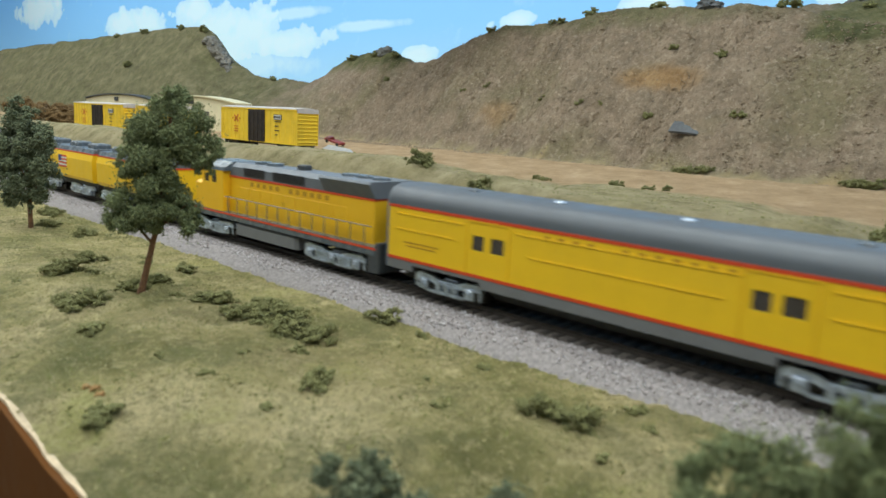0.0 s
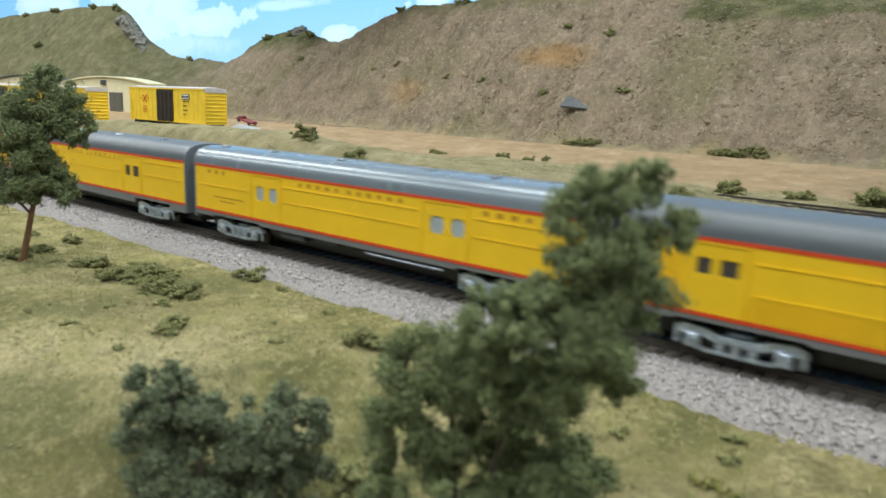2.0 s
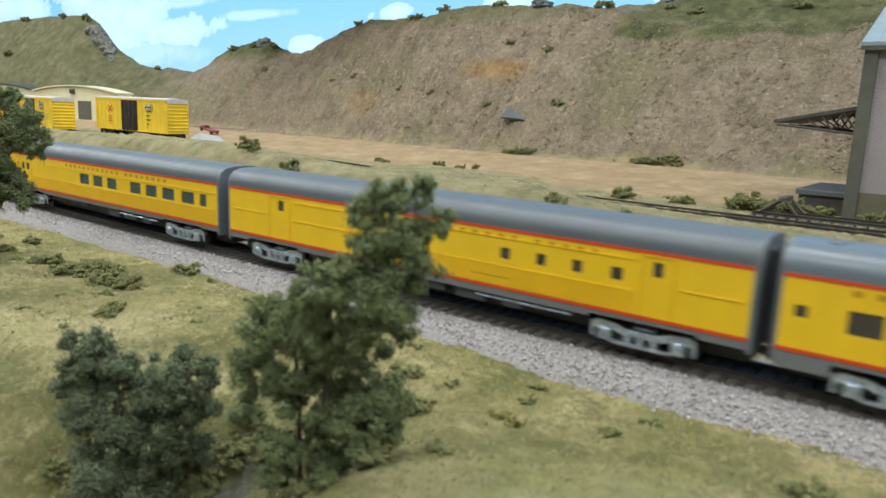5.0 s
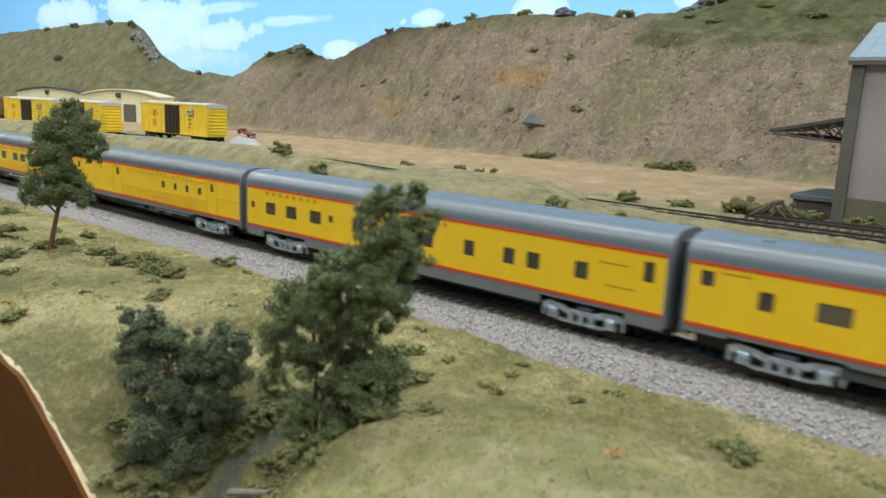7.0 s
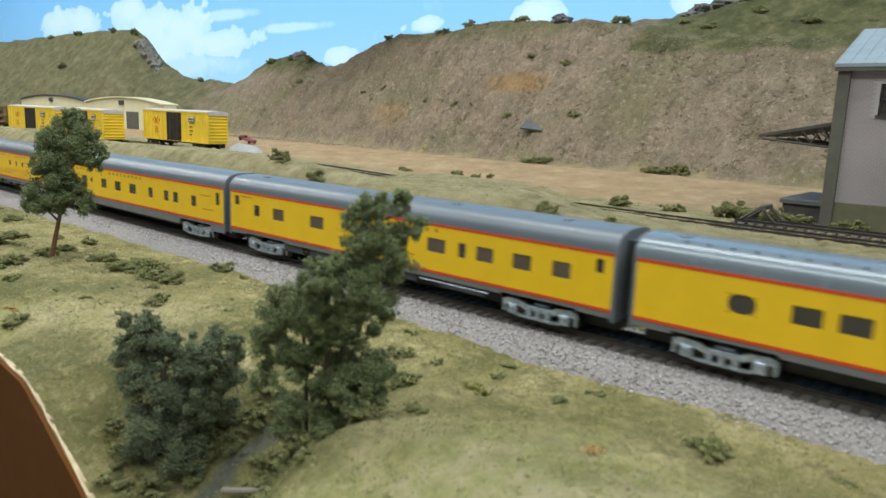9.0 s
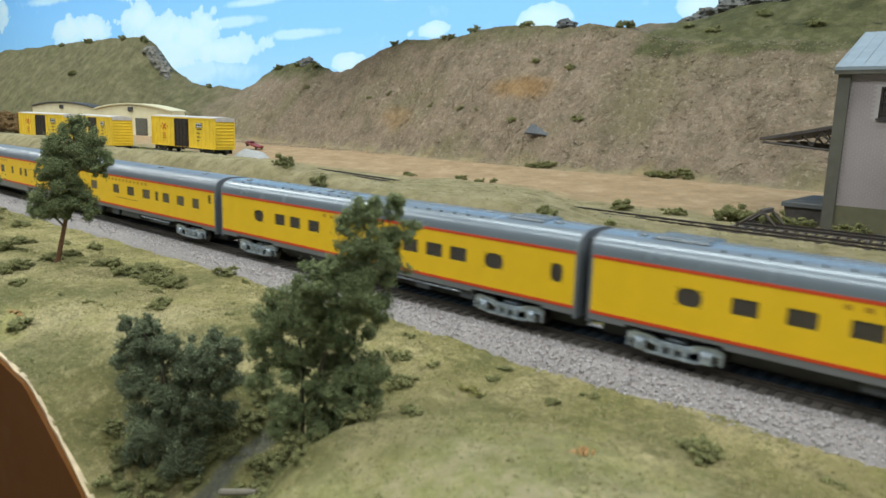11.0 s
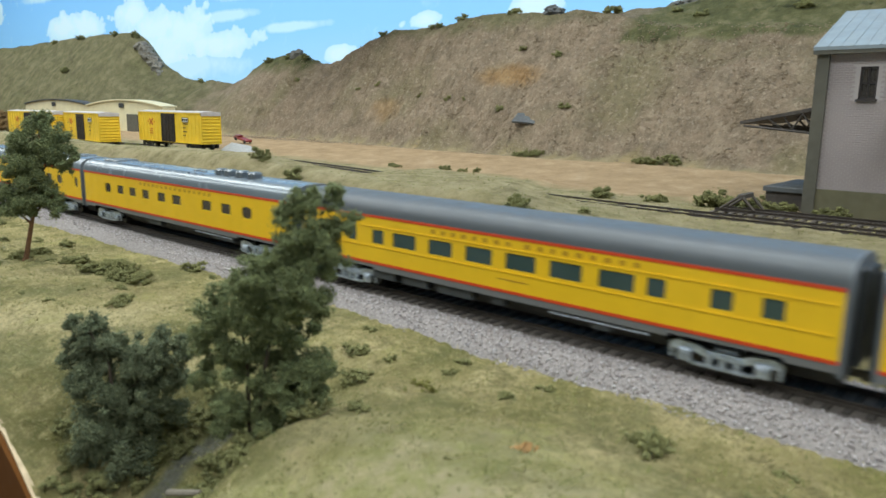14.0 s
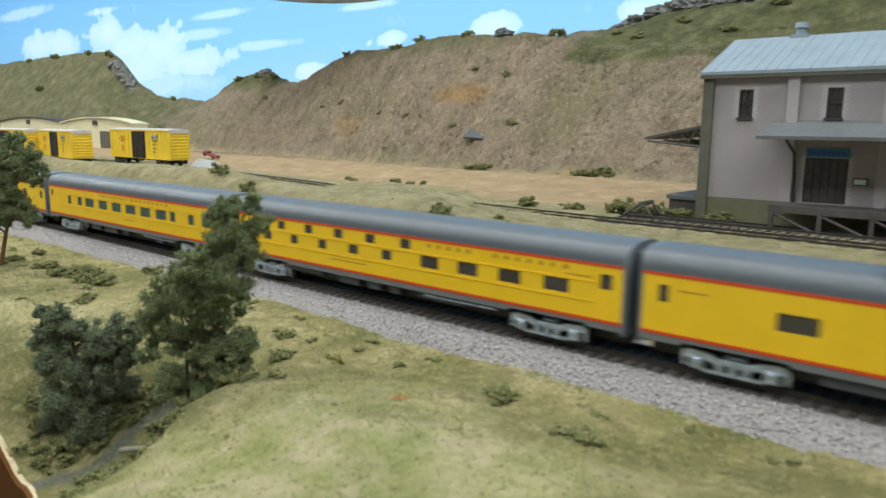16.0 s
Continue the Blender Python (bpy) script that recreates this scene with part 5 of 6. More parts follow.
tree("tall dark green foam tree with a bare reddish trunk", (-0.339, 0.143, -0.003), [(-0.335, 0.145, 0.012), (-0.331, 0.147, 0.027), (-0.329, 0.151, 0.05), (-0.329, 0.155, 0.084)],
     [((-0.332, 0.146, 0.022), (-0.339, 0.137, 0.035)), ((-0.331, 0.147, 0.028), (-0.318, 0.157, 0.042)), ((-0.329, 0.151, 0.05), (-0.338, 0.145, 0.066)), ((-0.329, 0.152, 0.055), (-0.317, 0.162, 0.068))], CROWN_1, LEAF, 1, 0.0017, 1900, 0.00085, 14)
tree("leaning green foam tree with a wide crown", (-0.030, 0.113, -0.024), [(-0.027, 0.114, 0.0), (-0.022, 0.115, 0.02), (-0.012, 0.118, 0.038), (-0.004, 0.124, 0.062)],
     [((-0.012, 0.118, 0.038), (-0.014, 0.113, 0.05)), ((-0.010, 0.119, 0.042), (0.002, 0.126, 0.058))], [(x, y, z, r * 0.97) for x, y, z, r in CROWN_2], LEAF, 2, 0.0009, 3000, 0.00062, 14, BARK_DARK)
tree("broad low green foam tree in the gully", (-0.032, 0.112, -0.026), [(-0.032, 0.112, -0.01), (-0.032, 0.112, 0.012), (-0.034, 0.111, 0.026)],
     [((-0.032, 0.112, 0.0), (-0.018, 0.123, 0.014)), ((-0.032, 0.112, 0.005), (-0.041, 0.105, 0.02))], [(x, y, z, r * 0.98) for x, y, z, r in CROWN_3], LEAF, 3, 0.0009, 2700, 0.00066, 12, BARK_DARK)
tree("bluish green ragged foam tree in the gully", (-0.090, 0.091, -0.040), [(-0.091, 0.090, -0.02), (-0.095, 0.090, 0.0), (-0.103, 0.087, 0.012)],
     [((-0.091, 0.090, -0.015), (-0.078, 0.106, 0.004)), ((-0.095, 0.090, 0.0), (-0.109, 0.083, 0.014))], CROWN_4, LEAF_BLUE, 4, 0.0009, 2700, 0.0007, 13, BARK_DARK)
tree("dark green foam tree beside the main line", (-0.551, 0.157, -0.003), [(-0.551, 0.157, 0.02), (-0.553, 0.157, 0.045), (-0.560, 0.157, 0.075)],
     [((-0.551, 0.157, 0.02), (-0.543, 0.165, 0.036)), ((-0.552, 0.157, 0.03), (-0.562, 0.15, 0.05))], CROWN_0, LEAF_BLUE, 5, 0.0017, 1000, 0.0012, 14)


def bush(x, y, r, material=LEAF_BUSH, label="low green foam bush on the grass", flat=0.6, seed=0, per_area=1100, size=0.0008, sink=0.15):
    rng = random.Random(seed)
    cl = []
    for k in range(5 if r > 0.007 else 3):
        a = rng.uniform(0, 6.28)
        d = rng.uniform(0.25, 0.75) * r * (1.35 if y > 0.6 else 1.0)
        q = r * rng.uniform(0.35, 0.6)
        gx, gy = x + d * math.cos(a), y + d * math.sin(a) * (0.25 if y > 0.6 else 0.7)
        cl.append((gx, gy, float(ground_height(gx, gy)) + q * (flat - sink), q))
    me = foliage(cl, per_area, min(size, r * 0.22), material, seed + 20, 0.55 if flat < 0.6 else 0.8, 6)
    ob = tagged(new("bush", me), label, "bush", "foam bushes on the layout")
    return ob


FRONT = [(-0.330, 0.113, 0.012), (-0.273, 0.163, 0.014), (-0.238, 0.164, 0.012), (-0.233, 0.205, 0.009), (-0.192, 0.137, 0.009), (-0.118, 0.178, 0.010), (-0.215, 0.079, 0.007), (-0.373, 0.181, 0.008),
         (-0.292, 0.102, 0.006), (-0.554, 0.172, 0.010), (-0.345, 0.141, 0.008), (-0.62, 0.19, 0.010), (-0.041, 0.172, 0.006), (0.093, 0.169, 0.009), (-0.300, 0.160, 0.009), (-0.425, 0.15, 0.010), (-0.50, 0.175, 0.009),
         (-0.255, 0.175, 0.007), (-0.285, 0.178, 0.006), (-0.352, 0.158, 0.007), (-0.402, 0.127, 0.011), (-0.082, 0.13, 0.007), (-0.05, 0.14, 0.006), (-0.02, 0.135, 0.006), (-0.028, 0.160, 0.006),
         (0.135, 0.155, 0.007)]
for i, (x, y, r) in enumerate(FRONT):
    bush(x, y, r * 1.2, flat=0.45, seed=i)
tuft_rng = random.Random(77)
for i in range(46):
    x, y = tuft_rng.uniform(-0.66, -0.12), tuft_rng.uniform(0.10, 0.203)
    if i > 33:
        x, y = tuft_rng.uniform(-0.12, 0.2), tuft_rng.uniform(0.165, 0.2)
    bush(x, y, tuft_rng.uniform(0.0025, 0.0055), label="small green foam tuft in the grass", flat=0.4, seed=300 + i, per_area=1300, size=0.0007)
UNDERGROWTH = [(-0.045, 0.125, 0.009), (-0.080, 0.112, 0.009), (-0.046, 0.112, 0.009), (-0.084, 0.098, 0.010), (-0.040, 0.128, 0.009), (-0.020, 0.108, 0.008), (-0.008, 0.118, 0.007), (-0.044, 0.086, 0.007), (-0.088, 0.083, 0.010), (-0.100, 0.076, 0.009),
               (-0.112, 0.078, 0.007), (-0.034, 0.096, 0.007), (-0.040, 0.076, 0.006), (0.004, 0.132, 0.006), (-0.052, 0.068, 0.006), (-0.095, 0.068, 0.008), (-0.022, 0.086, 0.005), (-0.050, 0.095, 0.006), (-0.086, 0.070, 0.006), (-0.030, 0.104, 0.006), (-0.074, 0.122, 0.008), (-0.054, 0.122, 0.007), (-0.076, 0.106, 0.008), (-0.054, 0.108, 0.006), (-0.077, 0.092, 0.008), (-0.056, 0.083, 0.005), (-0.066, 0.130, 0.008), (-0.084, 0.078, 0.007), (-0.060, 0.076, 0.004), (-0.012, 0.098, 0.005), (-0.034, 0.084, 0.005), (-0.046, 0.104, 0.006), (-0.098, 0.092, 0.008), (-0.092, 0.110, 0.007)]
for i, (x, y, r) in enumerate(UNDERGROWTH):
    bush(x, y, r * 1.1, label="dense green undergrowth in the gully", flat=0.55, seed=200 + i, per_area=1300)
bush(0.006, 0.165, 0.007, LEAF_LIGHT, "light yellow-green grass tuft", 0.35, 41, 300)
bush(0.070, 0.138, 0.0045, LEAF_ORANGE, "small orange flowering tuft in the grass", 0.3, 42, 300, 0.001)
bush(-0.235, 0.083, 0.005, LEAF_ORANGE, "small tan tuft in the grass", 0.3, 43, 300, 0.001)
bush(-0.110, 0.075, 0.006, LEAF_LIGHT, "light yellow-green grass tuft", 0.35, 44, 300)
BACK = [(-0.074, 0.330, 0.0095), (-0.350, 0.336, 0.0095), (-0.280, 0.316, 0.0100), (-0.331, 0.553, 0.006), (-0.433, 0.575, 0.0045), (-0.276, 0.541, 0.005), (-0.418, 0.568, 0.0045), (-0.292, 0.536, 0.004), (-0.046, 0.362, 0.004), (-0.100, 0.480, 0.009), (-0.060, 0.485, 0.008), (-0.005, 0.488, 0.012), (0.012, 0.487, 0.010),
        (0.030, 0.502, 0.010), (0.062, 0.487, 0.009), (-0.360, 0.729, 0.007), (-0.348, 0.728, 0.009), (-0.336, 0.730, 0.007), (-0.196, 0.731, 0.008), (-0.182, 0.730, 0.010), (-0.168, 0.732, 0.009), (-0.013, 0.486, 0.013), (-0.90, 0.48, 0.013), (-0.80, 0.50, 0.010), (-0.70, 0.47, 0.008)]
for i, (x, y, r) in enumerate(BACK):
    bush(x, y, r * 1.3, label="green foam bush on the embankment and yard", flat=0.62, seed=60 + i, size=0.0009, per_area=1000)
HILL = [(-0.726, 0.825, 0.007), (-0.770, 0.823, 0.006), (-0.607, 0.802, 0.006), (-0.537, 0.786, 0.007), (-0.505, 0.785, 0.005), (-0.436, 0.780, 0.008), (-0.326, 0.772, 0.009), (-0.443, 0.840, 0.007), (-0.378, 0.826, 0.008),
        (-2.04, 0.839, 0.016), (-1.005, 0.872, 0.008), (-1.46, 0.928, 0.010), (-0.78, 0.893, 0.008), (-0.655, 0.888, 0.010), (-0.600, 0.887, 0.009), (-0.498, 0.889, 0.010), (-0.330, 0.887, 0.011), (-1.018, 0.904, 0.010), (-1.08, 0.909, 0.010),
        (-1.156, 0.912, 0.010), (-1.78, 0.925, 0.013), (-1.90, 0.925, 0.012), (-2.12, 0.925, 0.014), (-2.32, 0.925, 0.012), (-0.17, 0.95, 0.009), (-0.10, 0.93, 0.010), (-0.22, 0.92, 0.008), (-0.05, 0.97, 0.011), (-0.26, 0.935, 0.007)]
for i, (x, y, r) in enumerate(HILL):
    bush(x, y, r * (1.15 if y > 0.88 else 0.95), label="dark olive foam bush on the hillside", flat=0.85, seed=100 + i, size=0.0013, per_area=700)
for i, (x, y, r) in enumerate([(-1.78, 0.60, 0.036), (-1.86, 0.62, 0.042), (-1.95, 0.60, 0.042), (-2.05, 0.62, 0.046), (-2.15, 0.60, 0.046), (-1.72, 0.58, 0.028), (-1.9, 0.56, 0.032), (-2.0, 0.56, 0.036), (-1.82, 0.57, 0.030)]):
    bush(x, y, r, LEAF_RUST, "large rust-brown autumn foam bush", 1.25, 150 + i, 260, 0.0032)


def rock(x, y, z, sx, sy, sz, seed, label, material=ROCK):
    bm = bmesh.new()
    bmesh.ops.create_icosphere(bm, subdivisions=4, radius=1)
    for v in bm.verts:
        p = v.co * 1.6 + Vector((seed, 0, 0))
        f = 1 + 0.45 * noise.noise(p) + 0.25 * noise.noise(p * 2.7) + 0.12 * noise.noise(p * 6)
        v.co = Vector((v.co.x * f * sx, v.co.y * f * sy, max(-0.9, v.co.z * f) * sz))
    me = bpy.data.meshes.new("rock")
    bm.to_mesh(me)
    bm.free()
    me.materials.append(material)
    ob = tagged(new("rock", me), label, "rock")
    ob.matrix_basis = pose(x, y, z)


rock(-0.428, 0.892, 0.240, 0.016, 0.010, 0.008, 1.0, "flat grey boulder on the hill's crest", SLATE)
rock(-0.655, 0.897, 0.229, 0.014, 0.010, 0.008, 2.0, "grey boulder on the hill's crest")
rock(-1.06, 0.915, 0.203, 0.020, 0.012, 0.010, 3.6, "grey rock outcrop on the knoll")
CLIFF = [(-1.772, 0.270, 0.020, 0.016), (-1.748, 0.259, 0.019, 0.018), (-1.728, 0.244, 0.018, 0.019), (-1.708, 0.229, 0.017, 0.019), (-1.690, 0.214, 0.016, 0.017), (-1.668, 0.199, 0.014, 0.013)]
for i, (x, z, sx, sz) in enumerate(CLIFF):
    rock(x + 0.034, 0.922, z - 0.020, sx * 0.9, 0.018, sz * 0.85, 8.0 + 1.7 * i, "grey-brown rock face at the end of the green hill", CLIFF_ROCK)
RIDGE = [(-0.292, 0.246, 0.020, 0.010), (-0.262, 0.255, 0.024, 0.013), (-0.232, 0.264, 0.024, 0.015), (-0.200, 0.271, 0.026, 0.014), (-0.166, 0.270, 0.026, 0.012), (-0.130, 0.270, 0.028, 0.012),
         (-0.09, 0.270, 0.030, 0.012), (-0.045, 0.270, 0.032, 0.013), (0.01, 0.272, 0.036, 0.013), (0.07, 0.275, 0.038, 0.014)]
for i, (x, z, sx, sz) in enumerate(RIDGE):
    rock(x, 1.012, z, sx, 0.024, sz, 4.0 + 2.3 * i, "grey cast rock of the ridge above the grass")

s = Shape().extrude_y([(-0.014, 0.0), (-0.015, 0.004), (-0.009, 0.0065), (0.010, 0.0065), (0.0145, 0.004), (0.013, 0.0)], -0.010, 0.010)
slate = tagged(new("slate_plate", s.mesh("slate_plate", SLATE)), "grey flat slab lying on the hillside", "slab")
slate.matrix_basis = pose(-0.377, 0.7635, 0.0895, 30, 4, 12) @ Matrix.Diagonal((1.08, 1.25, 0.4, 1))
log = Shape().tube((-0.004, -0.001, 0.0), (0.026, 0.003, 0.010), 0.0014, 0.0009, 8)
log.tube((0.012, 0.0014, 0.0037), (0.018, 0.000, 0.009), 0.0005, 0.0003, 6)
lg = tagged(new("fallen_log", log.mesh("fallen_log", LOG)), "grey fallen log on the gully's bank", "log")
lg.matrix_basis = pose(-0.050, 0.092, float(ground_height(-0.050, 0.092)) + 0.0045)


# ---- boxcars ----
def boxcar(m, label, door_open=False):
    car = rolling("boxcar", m, label, "boxcar", "yellow boxcars on the sidings")
    length, half, z0, z1 = 0.200, 0.0172, 0.0100, 0.0575
    body = Shape().box(-length / 2, length / 2, -half, half, z0, z1)
    part("body", body.mesh("body", YELLOW_OLD), car, "yellow steel box body")
    part("roof", Shape().extrude_x([(-half - 0.0004, z1), (half + 0.0004, z1), (half + 0.0004, z1 + 0.0010), (0, z1 + 0.0030), (-half - 0.0004, z1 + 0.0010)], -length / 2 - 0.0004, length / 2 + 0.0004).mesh("roof", BOX_ROOF), car, "pale galvanised roof")
    panel = Shape()
    for side in (-1, 1):
        for i in range(17):
            x = -length / 2 + 0.004 + i * 0.012
            if abs(x) > 0.022:
                panel.box(x, x + 0.0008, *sorted((side * half, side * (half + 0.0006))), z0, z1 - 0.001)
        panel.box(-length / 2, length / 2, *sorted((side * half, side * (half + 0.0008))), z0, z0 + 0.0018)
        panel.box(-length / 2, length / 2, *sorted((side * half, side * (half + 0.0008))), z1 - 0.0016, z1)
    part("side_rib", panel.mesh("side_rib", YELLOW_OLD), car)
    for end in (-1, 1):
        ribs = Shape()
        for i in range(9):
            z = z0 + 0.003 + i * 0.0050
            ribs.extrude_y([(end * length / 2, z), (end * (length / 2 + 0.0014), z + 0.0012), (end * length / 2, z + 0.0024)], -half + 0.001, half - 0.001)
        for y in (-half, half - 0.0012):
            ribs.box(*sorted((end * length / 2, end * (length / 2 + 0.0014))), y, y + 0.0012, z0, z1)
        tagged(part("end_panel", ribs.mesh("end_panel", YELLOW_OLD), car, "ribbed yellow end"), kind="stuff")
        top = Shape().box(*sorted((end * length / 2, end * (length / 2 + 0.0016))), -half, half, z1 - 0.0045, z1)
        part("end_cap", top.mesh("end_cap", BOX_ROOF), car, "pale band at the end's top")
        coupler(car, end * (length / 2 - 0.001), end)
        ladder = Shape()
        for side in (-1, 1):
            x = end * (length / 2 - 0.006)
            for i in range(6):
                ladder.tube((x - 0.003, side * (half + 0.001), z0 + 0.004 + i * 0.007), (x + 0.003, side * (half + 0.001), z0 + 0.004 + i * 0.007), 0.0003, None, 5)
        tagged(part("ladder", ladder.mesh("ladder", YELLOW_OLD), car), kind="stuff")
    for side in (-1, 1):
        for d, (a, b) in enumerate(((-0.021, 0.0005), (0.0005, 0.022))):
            door = Shape().box(a, b, *sorted((side * half, side * (half + 0.0014))), z0 + 0.001, z1 - 0.0018)
            for i in range(4):
                z = z0 + 0.006 + i * 0.011
                door.box(a + 0.0015, b - 0.0015, *sorted((side * half, side * (half + 0.0019))), z, z + 0.0008)
            for x in (a + 0.005, b - 0.005):
                door.tube((x, side * (half + 0.0021), z0 - 0.001), (x, side * (half + 0.0021), z1 - 0.003), 0.0004, None, 5)
            part("door", door.mesh("door", BOX_DOOR), car, "black-brown plug door")
        y = sorted((side * half, side * (half + 0.0008)))
        x = -0.056 if side < 0 else 0.056
        cross = Shape()
        for w in (0.7, -0.7):
            c, q = math.cos(w), math.sin(w)
            cross.add([(x + u * c - v * q, yy, 0.0420 + u * q + v * c) for yy in y for u, v in ((-0.0075, -0.0013), (0.0075, -0.0013), (0.0075, 0.0013), (-0.0075, 0.0013))],
                      [(0, 1, 2, 3), (7, 6, 5, 4), (0, 4, 5, 1), (1, 5, 6, 2), (2, 6, 7, 3), (3, 7, 4, 0)])
        for dx in (-0.011, 0.009):
            cross.box(x + dx, x + dx + 0.002, y[0], y[1], 0.0405, 0.0432)
        for i in range(3):
            cross.box(x - 0.006, x + 0.005, y[0], y[1], 0.0225 + i * 0.0035, 0.0238 + i * 0.0035)
        part("emblem", cross.mesh("emblem", BOX_RED), car, "faded red crossed emblem")
        sign = Shape().box(-x - 0.011, -x + 0.008, y[0], y[1], 0.0425, 0.0500)
        part("sign_panel", sign.mesh("sign_panel", BLACK), car, "black bordered white panel with dark marks")
        inner = Shape().box(-x - 0.0102, -x + 0.0072, *sorted((side * half, side * (half + 0.0010))), 0.0433, 0.0492)
        part("sign_face", inner.mesh("sign_face", WHITE), car, "white sign face")
        marks = Shape()
        y2 = sorted((side * half, side * (half + 0.0012)))
        for i in range(3):
            marks.box(-x - 0.0095 + i * 0.0058, -x - 0.0052 + i * 0.0058, y2[0], y2[1], 0.0446, 0.0480)
        part("sign_marks", marks.mesh("sign_marks", BLACK), car)
        small = Shape()
        for i, w in enumerate((0.014, 0.008, 0.010, 0.006)):
            small.box(-x - 0.008, -x - 0.008 + w, y[0], y[1], 0.0395 - i * 0.006, 0.0408 - i * 0.006)
        part("data_marks", small.mesh("data_marks", BLACK), car)
    part("underframe", Shape().box(-length / 2 + 0.003, length / 2 - 0.003, -0.010, 0.010, 0.0075, 0.0101).mesh("underframe", BLACK), car)
    for x in (-0.072, 0.072):
        t = part("truck", FREIGHT_TRUCK[0], car, "dark freight truck frame", pose(x, 0, 0))
        for e in FREIGHT_TRUCK[2]:
            part("wheelset", FREIGHT_TRUCK[1], t, "dark steel wheels on an axle", pose(e, 0, 0))
    return car


FREIGHT_FRAME = TRUCK[2][0].copy()
FREIGHT_FRAME.materials[0] = BLACK
FREIGHT_TRUCK = (FREIGHT_FRAME, TRUCK[2][1], TRUCK[2][2])
boxcar(pose(-0.868, 0.5425, 0.036, 0, 0, 0), "yellow high boxcar with black doors at the siding's end")
boxcar(pose(-1.086, 0.503, 0.0318, 0, 0, -6), "weathered yellow boxcar with dark doors on the storage track")
boxcar(pose(-1.285, 0.492, 0.0315, 0, 0, 3), "yellow boxcar with a black door on the storage track")

pile = Shape()
rng = random.Random(9)
ring = [(0.034 * math.cos(w) * rng.uniform(0.9, 1.1), 0.02 * math.sin(w) * rng.uniform(0.9, 1.1), -0.002) for w in np.linspace(0, 6.28, 17)[:-1]]
ring2 = [(0.6 * x, 0.55 * y, 0.007 * rng.uniform(0.8, 1.1)) for x, y, _ in ring]
pile.add(ring + ring2 + [(-0.012, 0, 0.011)], [(i, (i + 1) % 16, 16 + (i + 1) % 16, 16 + i) for i in range(16)] + [(16 + i, 16 + (i + 1) % 16, 32) for i in range(16)])
gp = tagged(new("gravel_pile", pile.mesh("gravel_pile", GRAVEL, smooth=True)), "pale grey gravel ramp behind the boxcar", "gravel pile")
gp.matrix_basis = pose(-0.756, 0.575, 0.035, 0, 0, 20) @ Matrix.Diagonal((1.0, 1.0, 1.15, 1))


def wrecked_truck():
    t = empty("toy_pickup", pose(-0.853, 0.648, float(ground_height(-0.853, 0.648)) + 0.003, 4, 12, 8), "small red flatbed truck beside the gravel", "vehicle")
    part("body", Shape().box(-0.020, 0.012, -0.006, 0.006, 0.003, 0.0058, 0, 0.0006).mesh("body", paint("red_vehicle_paint", (0.22, 0.03, 0.025), 0.5)), t, "red flat body")
    part("cab", Shape().box(-0.018, -0.009, -0.0055, 0.0055, 0.0058, 0.0088, 0, 0.0012).mesh("cab", paint("dark_red_cab_paint", (0.16, 0.02, 0.015), 0.4)), t, "dark red cab")
    for x in (-0.014, 0.007):
        for y in (-0.0065, 0.0050):
            part("wheel", Shape().tube((x, y, 0.0026), (x, y + 0.0015, 0.0026), 0.0026, None, 14).mesh("wheel", BLACK), t)


wrecked_truck()


# ---- warehouses ----
DOOR_INSET = 0.158


def warehouse(x0, x1, y0, y1, z0, eave, top, label, dark_roof=False):
    w = empty("warehouse", pose(0, 0, 0), label, "warehouse", "cream warehouses with arched roofs")
    xs = np.linspace(x0, x1, 13)
    arc = [(float(x), eave + (top - eave) * (1 - ((x - (x0 + x1) / 2) / ((x1 - x0) / 2)) ** 2)) for x in xs]
    part("wall", Shape().extrude_y([(x0, z0), (x1, z0)] + [(x, z - 0.001) for x, z in arc[::-1]], y0, y1).mesh("wall", CREAM), w, "cream gable wall")
    roof = [(x, z + 0.0022) for x, z in arc] + [(x, z - 0.0004) for x, z in arc[::-1]]
    part("roof", Shape().extrude_y(roof, y0 - 0.004, y1 + 0.004).mesh("roof", GREY_DARK if dark_roof else CREAM, smooth=True), w, "arched roof")
    c = (x0 + x1) / 2
    part("vent_window", Shape().box(c - 0.010, c + 0.010, y0 - 0.002, y0, top - 0.016, top - 0.006).mesh("vent_window", OLIVE), w, "small olive gable vent")
    for dx in (-0.0095, 0.0008):
        part("vent_pane", Shape().box(c + dx, c + dx + 0.0085, y0 - 0.003, y0 - 0.002, top - 0.0150, top - 0.0070).mesh("vent_pane", GREY_DARK), w)
    for x in (x0 + 0.045, x1 - DOOR_INSET):
        part("loading_door", Shape().box(x, x + 0.05, y0 - 0.0025, y0, z0 + 0.004, z0 + 0.046).mesh("loading_door", OLIVE), w, "dark olive loading door")


warehouse(-1.62, -1.256, 0.72, 0.748, 0.034, 0.0965, 0.1095, "cream warehouse with a shallow arched roof behind the boxcars")
warehouse(-2.03, -1.63, 0.725, 0.75, 0.034, 0.098, 0.110, "cream warehouse with a dark arched roof behind the boxcars", True)


